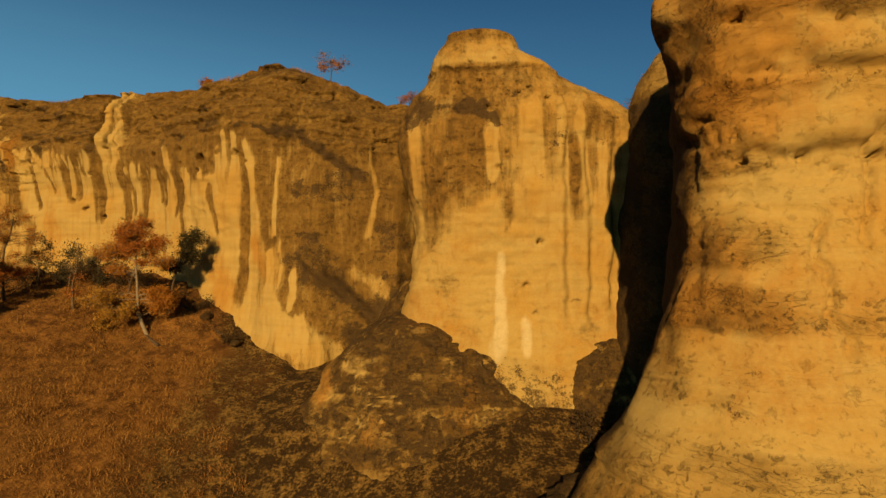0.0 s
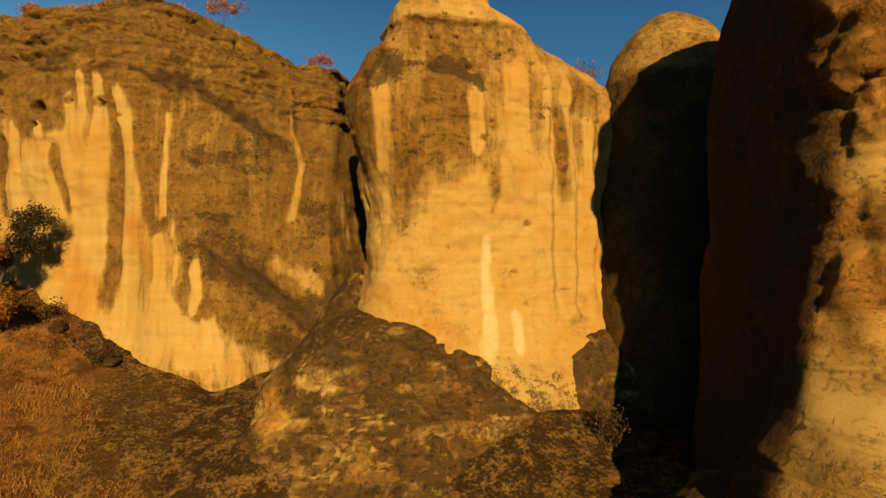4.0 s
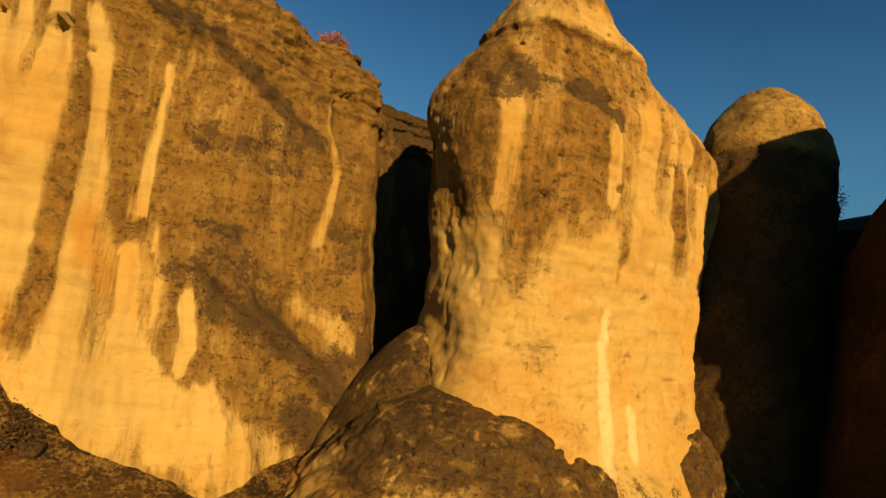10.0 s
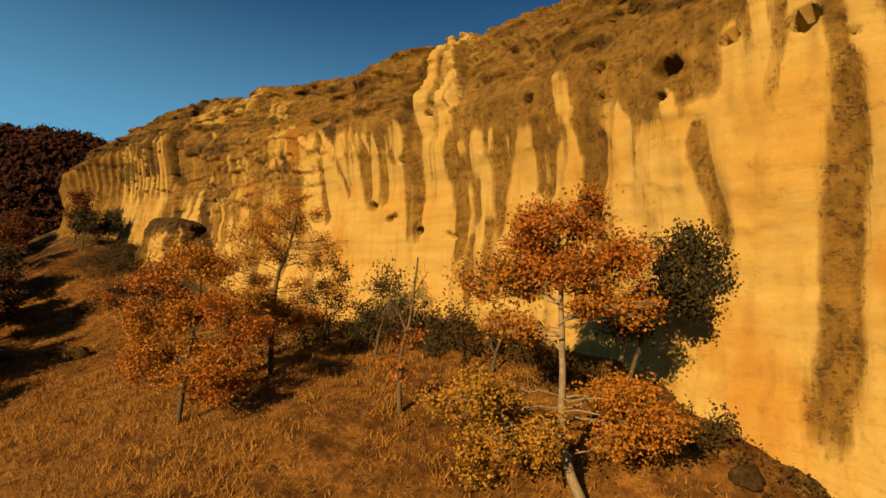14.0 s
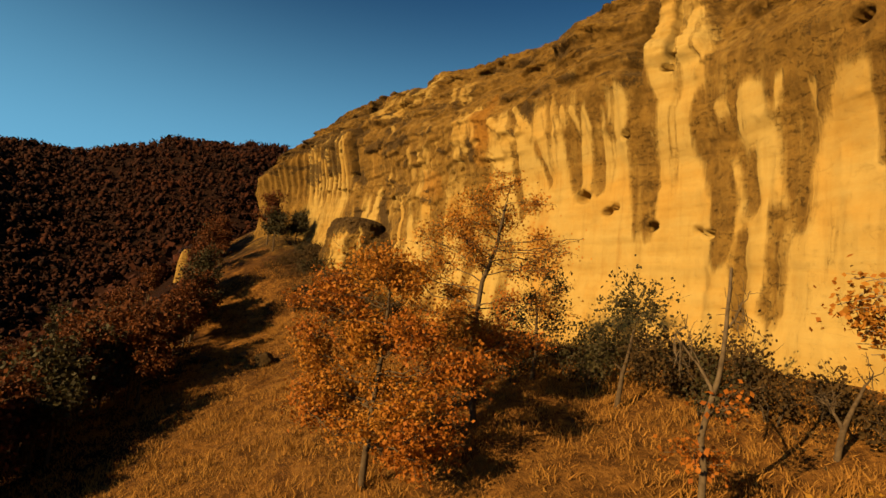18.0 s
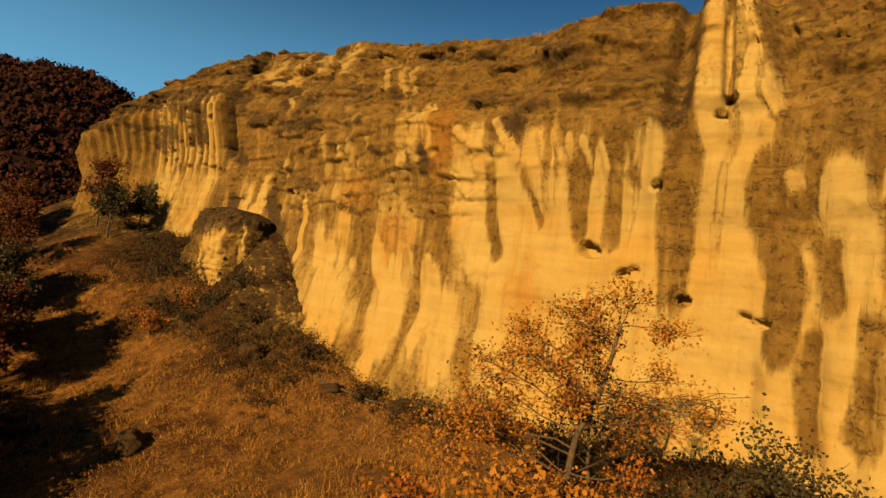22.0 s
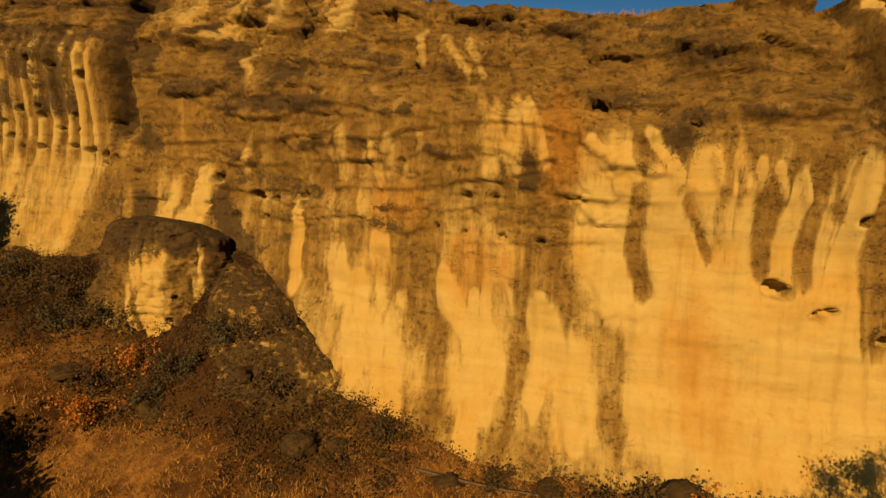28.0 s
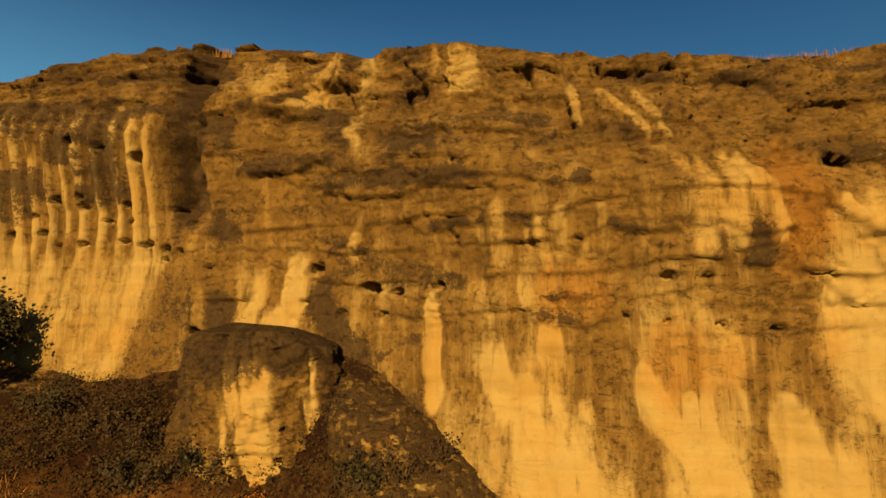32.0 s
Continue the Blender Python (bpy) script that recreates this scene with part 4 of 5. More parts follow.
BUTTRESS_HOLES = [(11.0, 12.6, .3), (7.5, 12.6, .25), (9.0, 12.6, .25), (6.0, 11.6, .25), (7.3, 13.4, .18), (6.7, 14.0, .18), (6.0, 10.6, .16), (7.1, 16.7, .3), (8.2, 17.3, .24),
                  (11.2, 17.9, .3), (8.5, 12.6, .15), (9.9, 12.2, .2), (7.9, 15.2, .2), (9.6, 16.4, .22), (12.4, 15.8, .25), (13.5, 17.4, .3)]


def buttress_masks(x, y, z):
    # ravine side: its shade is painted in, pale taken out and dark laid on
    flank_shade = smooth(18.4, 20.0, y + 0.3 * np.maximum(0, 7 - z))
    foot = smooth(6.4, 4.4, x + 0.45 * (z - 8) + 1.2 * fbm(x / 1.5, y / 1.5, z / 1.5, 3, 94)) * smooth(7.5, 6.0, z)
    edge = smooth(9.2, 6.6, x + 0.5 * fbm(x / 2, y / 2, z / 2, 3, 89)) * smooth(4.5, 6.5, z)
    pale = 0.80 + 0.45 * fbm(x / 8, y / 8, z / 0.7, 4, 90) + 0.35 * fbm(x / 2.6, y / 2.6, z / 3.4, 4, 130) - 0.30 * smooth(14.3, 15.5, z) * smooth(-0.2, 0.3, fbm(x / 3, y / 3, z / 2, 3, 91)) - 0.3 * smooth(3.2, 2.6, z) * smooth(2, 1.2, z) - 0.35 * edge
    pale = (pale - 0.2 * foot) * (1 - flank_shade)
    rust = 0.42 + 0.8 * fbm(x / 4, y / 4, z / 3, 3, 92) - 0.3 * smooth(5.5, 4.0, z) + 0.25 * edge + 0.15 * flank_shade
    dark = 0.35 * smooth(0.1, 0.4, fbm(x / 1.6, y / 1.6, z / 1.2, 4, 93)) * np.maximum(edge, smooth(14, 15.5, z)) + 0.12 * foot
    dark = np.maximum(dark, flank_shade * (0.75 + 0.35 * fbm(x / 3, y / 3, z / 3, 4, 88)))
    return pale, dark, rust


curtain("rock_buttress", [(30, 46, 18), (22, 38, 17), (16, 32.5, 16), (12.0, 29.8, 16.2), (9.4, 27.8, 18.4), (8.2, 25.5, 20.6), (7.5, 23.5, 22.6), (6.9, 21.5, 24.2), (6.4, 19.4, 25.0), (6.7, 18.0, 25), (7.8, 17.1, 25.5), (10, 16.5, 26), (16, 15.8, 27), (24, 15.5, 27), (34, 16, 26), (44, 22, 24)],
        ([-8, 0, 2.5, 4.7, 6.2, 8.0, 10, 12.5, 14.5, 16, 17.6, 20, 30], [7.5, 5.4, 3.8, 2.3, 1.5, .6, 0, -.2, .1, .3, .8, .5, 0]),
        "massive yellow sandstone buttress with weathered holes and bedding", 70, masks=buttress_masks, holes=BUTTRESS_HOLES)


def blob(name, zs, cx, cy, rx, ry, label, seed, power=2.6, n=260, m=200, amp=1.0, masks=None, holes=(), rough=0.0, ribs=False):
    """A free-standing rock: rounded sections stacked in height."""
    t = np.linspace(0, 1, m)
    z = np.interp(t, np.linspace(0, 1, len(zs)), zs)[:, None]
    k = np.hanning(9) / np.hanning(9).sum()

    def f(a):
        q = np.interp(z[:, 0], zs, a)
        return np.convolve(np.pad(q, 4, "edge"), k, "valid")[:, None]
    th = np.linspace(0, 2 * np.pi, n, endpoint=False)[None]
    c, s = np.cos(th), np.sin(th)
    r = (np.abs(c) ** power + np.abs(s) ** power) ** (-1 / power)
    X, Y = f(cx) + f(rx) * r * c, f(cy) + f(ry) * r * s
    V = np.stack([X, Y, np.broadcast_to(z, X.shape)], -1)
    zz = V[..., 2]
    d = 0.8 * fbm(X / 4.5, Y / 4.5, zz / 4, 4, seed) + 0.13 * fbm(X / 5, Y / 5, zz / 0.8, 4, seed + 1) - 0.12 * smooth(0.25, 0.5, fbm(X / 1.2, Y / 1.2, zz / 0.9, 3, seed + 2))
    d = amp * d * np.minimum(1, f(rx) / 2.5)
    d = d + rough * (fbm(X / 1.3, Y / 1.3, zz / 0.9, 5, seed + 3) + 0.5 * np.abs(vnoise(X / 0.5, Y / 0.5, zz / 0.4, seed + 4)))
    if len(holes):
        d = d - 0.8 * dents(X, zz, [(a, b, q * 0.6) for a, b, q in holes]) * smooth(-0.45, -0.65, s)
    if ribs:
        d = d + 0.22 * smooth(3.4, 5.0, X) * smooth(19.5, 17.5, zz) * smooth(4.5, 7.0, zz) * np.sin(X * 4.6 + 1.6 * fbm(zz / 3, X / 4, 0, 2, 127))
        d = d + 0.35 * smooth(21.7, 22.1, zz + 0.4 * fbm(X / 1.5, 0, 0, 3, 128)) * smooth(24.0, 22.4, zz) - 0.07 * smooth(12.1, 11.5, zz + 0.6 * fbm(X / 2, 0, 0, 3, 129)) * smooth(9.0, 11.2, zz)
    V[..., 0] += c * d; V[..., 1] += s * d
    cap = V[-1:].mean(1, keepdims=True).repeat(n, 1)
    V = np.concatenate([V, cap], 0)
    mk = masks(V[..., 0], V[..., 1], V[..., 2]) if masks else (np.full(V.shape[:2], 0.4), np.zeros(V.shape[:2]), np.zeros(V.shape[:2]))
    me = grid_mesh(name, V, closed=True, attrs=dict(zip(("pale", "dark", "rust", "wash"), mk)))
    return tagged(part(name, me, ROCK), label, "rock", kind="structure")


TOWER_HOLES = [(-2.7, 16.0, .22), (-1.8, 15.9, .2), (1.1, 16.1, .23), (.6, 15.1, .24), (-3.2, 14.2, .24), (3.2, 10.4, .36), (-4.8, 9.4, .25), (2.4, 7.7, .28), (5.5, 6.7, .3), (2.9, 6.0, .24), (-1.4, 9.1, .2),
               (-6.3, 18.1, .18), (-6.2, 17.6, .18), (-4.2, 20.8, .2), (-2.1, 20.9, .21), (-5.0, 20.4, .17), (-.6, 21.0, .19), (1.9, 20.1, .25), (2.5, 20.4, .25), (-.1, 19.1, .21), (-1.2, 22.3, .2), (.3, 22.5, .18), (3.6, 19.6, .24)]


def tower_masks(x, y, z):
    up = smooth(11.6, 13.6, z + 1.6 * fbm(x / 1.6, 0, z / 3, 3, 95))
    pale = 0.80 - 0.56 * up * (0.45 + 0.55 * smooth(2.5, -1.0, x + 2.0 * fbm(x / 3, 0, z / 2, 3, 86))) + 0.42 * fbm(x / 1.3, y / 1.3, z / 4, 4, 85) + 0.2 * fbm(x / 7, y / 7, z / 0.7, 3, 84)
    pale = np.maximum(pale, 0.8 * strokes(x, z, [(2.6, 18.6, 2.9, 13.5, 1.7), (4.6, 18.5, 4.8, 14, .6), (5.8, 18, 6.2, 11, .5), (7.0, 16, 7.2, 8, .5), (-4.9, 17.6, -4.6, 14, 1.0), (0.2, 17.2, .3, 15.2, .9)], .6))
    dim = strokes(x, z, [(-3.8, 15.0, -3.6, 12.2, 1.5), (1.2, 13.2, 1.1, 11.2, .7), (-1.6, 18.2, -1.4, 16.6, 1.8), (5.3, 16.5, 5.5, 12.5, .5)], .9)
    white = strokes(x, z, [(.7, 9.2, .6, 6.6, 1.7), (.6, 6.6, .5, 4.1, 2.1), (2.3, 5.2, 2.3, 4.2, 1.9)], 0.8)
    pale = np.clip(pale - 0.45 * dim + 0.30 * smooth(21.9, 22.4, z) * smooth(24.4, 23.6, z), 0, 1)
    pale = np.maximum(pale, 1.22 * white)
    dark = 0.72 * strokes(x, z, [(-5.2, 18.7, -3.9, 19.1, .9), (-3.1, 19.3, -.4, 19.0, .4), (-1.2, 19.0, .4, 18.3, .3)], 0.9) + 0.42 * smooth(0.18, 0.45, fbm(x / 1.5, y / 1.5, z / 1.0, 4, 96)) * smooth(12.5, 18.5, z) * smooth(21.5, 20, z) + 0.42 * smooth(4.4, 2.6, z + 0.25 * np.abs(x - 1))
    rust = (0.40 + 0.6 * fbm(x / 4, y / 4, z / 2, 3, 97) * smooth(13, 11, z)) * (1 - white)
    return pale, dark, rust, 0.8 * smooth(10.5, 13, z)


TOWER_Z = [-6, 1.5, 3.4, 5.4, 8, 11, 14, 16.5, 18.4, 19.8, 21.2, 22.3, 23.6, 24.7, 25.1, 25.2]
TOWER_W = np.array([-8.0, -7.2, -6.5, -5.8, -5.1, -5.1, -5.6, -6.2, -6.3, -5.7, -4.6, -3.9, -3.5, -3.0, -1.8, -.5])
TOWER_E = np.array([12.0, 11.4, 10.8, 10.4, 10.2, 10.2, 10.4, 10.5, 10.2, 8.4, 5.4, 3.5, 2.0, 1.5, .6, -.3])
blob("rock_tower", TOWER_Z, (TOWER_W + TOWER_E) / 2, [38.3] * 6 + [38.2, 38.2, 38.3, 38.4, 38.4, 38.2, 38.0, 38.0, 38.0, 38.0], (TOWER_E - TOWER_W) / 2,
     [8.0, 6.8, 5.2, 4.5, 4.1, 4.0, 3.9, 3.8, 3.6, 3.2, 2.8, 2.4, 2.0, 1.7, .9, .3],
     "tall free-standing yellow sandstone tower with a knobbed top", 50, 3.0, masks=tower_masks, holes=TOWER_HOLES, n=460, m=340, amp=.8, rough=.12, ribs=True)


# the buttress's shadow as colour: dark rock up to the line below the tip
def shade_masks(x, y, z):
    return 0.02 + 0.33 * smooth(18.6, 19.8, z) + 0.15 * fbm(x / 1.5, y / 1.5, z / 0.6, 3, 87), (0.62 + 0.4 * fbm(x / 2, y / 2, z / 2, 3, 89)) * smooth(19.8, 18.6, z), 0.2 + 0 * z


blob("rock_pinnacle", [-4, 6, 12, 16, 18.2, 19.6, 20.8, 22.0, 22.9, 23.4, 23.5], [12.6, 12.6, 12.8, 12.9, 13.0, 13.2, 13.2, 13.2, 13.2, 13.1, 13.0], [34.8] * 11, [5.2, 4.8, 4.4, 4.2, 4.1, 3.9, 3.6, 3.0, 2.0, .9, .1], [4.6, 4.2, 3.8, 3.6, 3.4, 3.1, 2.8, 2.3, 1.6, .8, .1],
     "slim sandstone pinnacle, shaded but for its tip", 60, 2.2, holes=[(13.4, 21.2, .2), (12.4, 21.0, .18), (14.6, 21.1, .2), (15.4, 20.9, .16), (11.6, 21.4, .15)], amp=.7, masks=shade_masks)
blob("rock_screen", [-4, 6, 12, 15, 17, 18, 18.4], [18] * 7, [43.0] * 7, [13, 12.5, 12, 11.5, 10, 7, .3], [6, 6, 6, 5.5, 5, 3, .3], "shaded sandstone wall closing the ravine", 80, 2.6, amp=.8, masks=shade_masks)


def apron_masks(x, y, z):
    f = fbm(x / 2.2, y / 2.2, z / 1.0, 6, 98)
    slab = smooth(0.12, 0.24, fbm(x / 3.4, y / 3.4, z / 0.8, 4, 83))
    spots = smooth(0.18, 0.42, vnoise(x / 0.24, y / 0.24, z / 0.20, 113)) * smooth(-0.15, 0.2, fbm(x / 1.7, y / 1.7, z / 1.7, 3, 114))
    rusty = smooth(1.3, 0.3, np.hypot(x + 10.4, (z - 1.2) * 0.7) + 0.5 * fbm(x, y, z, 3, 131))
    return 0.14 + 0.26 * smooth(0.1, 0.4, f) + 0.14 * slab + 0.22 * spots + 0.3 * rusty, 0.62 - 0.25 * smooth(0.0, 0.35, f) - 0.16 * slab - 0.2 * spots - 0.4 * rusty, 0.9 * rusty + 0.12 + 0.5 * smooth(0.25, 0.45, fbm(x / 2, y / 2, z / 2, 3, 82))


blob("rock_apron", [-10, -6, -3, -0.5, 1.5, 3.4, 4.8, 5.6, 6.0], [-2.6, -2.6, -2.6, -2.8, -3.0, -3.4, -3.9, -4.3, -4.5], [37.5] * 9, [15, 13.6, 12.0, 10.0, 8.0, 5.8, 3.8, 2.0, .2], [13, 11.5, 10, 8.4, 7.0, 5.6, 4.3, 2.6, .2],
     "broad lichen-dark rock apron below the tower", 65, 2.1, masks=apron_masks, amp=1.1, n=460, m=280, rough=.24)
blob("rock_apron", [-10, -6, -3, -0.5, 1.5, 3.0, 4.2, 4.9, 5.2], [8.4, 8.4, 8.2, 8.0, 7.8, 7.7, 7.8, 7.9, 8.0], [35.2, 35.2, 35.2, 35.3, 35.4, 35.6, 35.8, 36.0, 36.0], [9, 8.2, 7.4, 6.4, 5.2, 4.2, 3.2, 1.8, .2], [8.5, 7.4, 6.4, 5.2, 4.2, 3.2, 2.4, 1.4, .2],
     "lichen-brown rock shoulder under the shaded side of the tower", 69, 2.1, masks=apron_masks, amp=.9, n=300, m=190, rough=.22)


def toe_masks(x, y, z):
    f = fbm(x / 1.6, y / 1.6, z / 1.0, 6, 110)
    return 0.02 + 0.25 * smooth(0.15, 0.4, f), 0.85 - 0.4 * smooth(0.0, 0.35, f), 0.15 + 0 * z


blob("rock_toe", [-8, -4, -2, -.4, 1.0, 1.9, 2.6, 2.9], [3.8, 4.2, 4.7, 5.4, 6.2, 7.0, 7.8, 8.2], [20.0, 20.0, 20.0, 20.0, 20.1, 20.2, 20.3, 20.3], [7.4, 6.4, 5.4, 4.4, 3.3, 2.2, 1.1, .2], [5.2, 4.2, 3.4, 2.7, 2.0, 1.4, .7, .2],
     "rubbly lichen-dark rock foot below the buttress", 68, 2.1, masks=toe_masks, amp=1.2, n=300, m=180, rough=.7)
blob("rock_spur", [-2, 2, 4, 5.5, 6.8, 7.6, 7.9], [-7.2, -7.0, -6.7, -6.3, -5.9, -5.6, -5.5], [39.5] * 7, [3.4, 2.6, 2.0, 1.4, .8, .4, .1], [5, 4, 3.2, 2.4, 1.4, .6, .1], "small lit rock spur in the cleft beside the tower", 64, 2.2, n=120, m=90, masks=apron_masks, amp=.6)


def block_masks(x, y, z):
    xw = x + 0.12 * z + 0.4 * fbm(z / 3, x / 5, 0, 2, 81)
    st = smooth(-0.08, 0.3, 0.13 + fbm(xw / 0.7, 0, z / 6, 3, 99) - 0.05 * (14 - z))
    grey = smooth(-71.0, -72.0, x + 0.4 * fbm(x, 0, z / 2, 3, 80))
    grey = np.maximum(grey, 0.8 * smooth(-67.4, -66.8, x + 0.3 * fbm(x, 0, z / 2, 3, 79)))
    grey = np.maximum(grey, 0.7 * smooth(14.3, 15.0, z + 0.7 * fbm(x / 1.2, 0, 0, 3, 77)))
    return 0.80 - 0.6 * st - 0.62 * grey, 0.2 * st + 0.6 * smooth(13.9, 14.8, z + 0.8 * fbm(x / 1.2, 0, 0, 3, 78)) + 0.55 * grey, 0.2 + 0 * z


blob("rock_block", [8, 10.4, 11.6, 13, 14.2, 15.2, 15.9, 16.2], [-69.4, -69.4, -69.5, -69.4, -69.5, -69.9, -70.6, -71.0], [60.0] * 8, [3.9, 3.7, 3.6, 3.3, 3.0, 2.7, 1.9, .1], [2.8, 2.5, 2.5, 2.3, 2.1, 1.8, 1.3, .1],
     "fallen pale sandstone block leaning on the cliff foot", 66, 4.5, n=260, m=190, masks=block_masks, amp=1.9, rough=.4, holes=[(-68.4, 11.2, .25), (-68.2, 12.3, .2), (-71.8, 11.4, .3), (-72.6, 11.0, .3), (-69.6, 12.8, .15), (-73.3, 15.0, .35)])


def slab_masks(x, y, z):
    f = fbm(x / 1.8, y / 1.8, z / 1.2, 5, 141)
    spots = smooth(0.2, 0.45, vnoise(x / 0.2, y / 0.2, z / 0.2, 142))
    return 0.10 + 0.24 * smooth(0.1, 0.4, f) + 0.22 * spots, 0.70 - 0.3 * smooth(0.05, 0.35, f) - 0.25 * spots, 0.15 + 0 * z


blob("rock_slab", [5.8, 8.75, 9.95, 11.1, 12.1, 13.0, 13.7, 14.0], [-62.6, -62.9, -63.3, -63.9, -64.6, -65.3, -66, -66.3], [56.4, 56.8, 57.3, 57.9, 58.4, 58.9, 59.3, 59.5], [4.4, 3.6, 3.1, 2.6, 2.1, 1.5, .9, .2], [2.7, 2.1, 1.7, 1.3, 1.0, .8, .5, .1],
     "sloping lichen-dark rock slab beside the leaning block", 71, 2.3, n=240, m=170, masks=slab_masks, amp=.9, rough=.3)

# ---------------------------------------------------------------- plants


def tube(path, radii, sides=7):
    """Vertices and quads of a tapered limb along a path."""
    p = np.array(path, float)
    t = np.gradient(p, axis=0)
    t /= np.linalg.norm(t, axis=1)[:, None] + 1e-9
    a = np.cross(t, np.array([0.3, 0.9, 0.31]))
    a /= np.linalg.norm(a, axis=1)[:, None] + 1e-9
    b = np.cross(t, a)
    ang = np.linspace(0, 2 * np.pi, sides, endpoint=False)
    r = np.asarray(radii)[:, None, None]
    V = p[:, None] + r * (a[:, None] * np.cos(ang)[None, :, None] + b[:, None] * np.sin(ang)[None, :, None])
    n = len(p)
    i, j = np.meshgrid(np.arange(n - 1), np.arange(sides), indexing="ij")
    F = np.stack([i * sides + j, i * sides + (j + 1) % sides, (i + 1) * sides + (j + 1) % sides, (i + 1) * sides + j], -1).reshape(-1, 4)
    return V.reshape(-1, 3), F


def bent(a, b, rnd, sag=0.12, n=6):
    """A crooked line from a to b."""
    a, b = np.asarray(a, float), np.asarray(b, float)
    t = np.linspace(0, 1, n)[:, None]
    l = np.linalg.norm(b - a)
    off = np.cumsum(rnd.normal(0, sag * l / n, (n, 3)), 0)
    off -= t * off[-1]
    return a + (b - a) * t + off


def join(pieces):
    V, F, k = [], [], 0
    for v, f in pieces:
        V.append(v); F.append(f + k); k += len(v)
    return np.concatenate(V), np.concatenate(F)


def leaf_quads(c, size, rnd):
    """Small folded leaves, one quad each, at the centres c."""
    n = len(c)
    a = rnd.normal(size=(n, 3)); a /= np.linalg.norm(a, axis=1)[:, None]
    b = np.cross(a, rnd.normal(size=(n, 3))); b /= np.linalg.norm(b, axis=1)[:, None] + 1e-9
    s = (size * rnd.uniform(0.6, 1.3, n))[:, None]
    V = np.stack([c - a * s * .5, c + b * s * .38 + a * s * .05, c + a * s * .55, c - b * s * .38], 1)
    F = np.arange(n * 4).reshape(n, 4)
    return V.reshape(-1, 3), F


def make(name, VF, mat, parent, label="", flat=False):
    me = bpy.data.meshes.new(name)
    fill_mesh(me, VF[0], VF[1], flat)
    return part(name, me, mat, parent, label)


def tree(name, base, trunk, clumps, bark, label, seed, girth=0.16, leaf=0.115, group="", split=True):
    """trunk: points relative to the base; clumps: (x, y, z, rx, ry, rz, leaves, material) relative to it."""
    rnd = np.random.default_rng(seed)
    bx, by = base[:2]
    bz = base[2] if len(base) > 2 else float(ground_z(np.array([bx]), np.array([by]))[0]) - 0.1
    root = new(name)
    root.location = (bx, by, bz)
    tr = np.array([(0, 0, -0.4)] + list(trunk), float)
    fine = np.concatenate([bent(tr[i], tr[i + 1], rnd, 0.06, 5)[:-1] for i in range(len(tr) - 1)] + [tr[-1:]])
    rad = np.linspace(girth, girth * 0.35, len(fine))
    make("trunk", tube(fine, rad, 9), bark, root)
    if split:
        parts_of = []
        for cx, cy, cz, rx, ry, rz, n, mat in clumps:
            k = 7 if rx > 1.2 and n else 1
            for q in range(k):
                o = rnd.normal(size=3)
                o = o / np.linalg.norm(o) * (0.72 if k > 1 else 0.0)
                f = rnd.uniform(0.34, 0.58) if k > 1 else 1.0
                parts_of.append((cx + o[0] * rx, cy + o[1] * ry, cz + o[2] * rz, rx * f, ry * f, rz * f, int(n / k * rnd.uniform(0.7, 1.25)), mat))
        clumps = parts_of
    for cx, cy, cz, rx, ry, rz, n, mat in clumps:
        c = np.array((cx, cy, cz))
        i = int(np.argmin(np.linalg.norm((fine - (c - (0, 0, rz * 0.9))) * (1, 1, 1.2), axis=1)))
        start = fine[min(i, len(fine) - 1)]
        main = bent(start, c, rnd, 0.22, 7)
        r0 = min(rad[i] * 0.75, 0.05 + 0.02 * rx) * (0.45 if split and n else 1.0)
        limbs = [tube(main, np.linspace(r0, r0 * 0.45, 7), 6)]
        twigs, k = [], max(6, int(16 * (rx * ry * rz) ** 0.33))
        for _ in range(k):
            q = rnd.normal(size=3); q /= np.linalg.norm(q)
            e = c + q * np.array((rx, ry, rz)) * rnd.uniform(0.55, 1.0)
            s = main[rnd.integers(3, 7)]
            path = bent(s, e, rnd, 0.3, 6)
            limbs.append(tube(path, np.linspace(r0 * 0.4, 0.008, 6), 4))
            for _ in range(2):
                j = rnd.integers(2, 5)
                e2 = path[j] + rnd.normal(size=3) * np.array((rx, ry, rz)) * 0.35
                p2 = bent(path[j], e2, rnd, 0.3, 4)
                limbs.append(tube(p2, np.linspace(r0 * 0.2, 0.006, 4), 3))
                twigs.append(p2)
            twigs.append(path[2:])
        if n:
            pts = np.concatenate(twigs)
            cent = pts[rnd.integers(0, len(pts), n // 5)]
            cent = np.repeat(cent, 5, 0) + rnd.normal(0, 0.13 + 0.03 * rx, (len(cent) * 5, 3))
            make("leaf_clump", leaf_quads(cent, leaf, rnd), mat, root, flat=True)["kind"] = "stuff"
        make("limb", join(limbs), bark, root)
    return tagged(root, label, "tree", group)


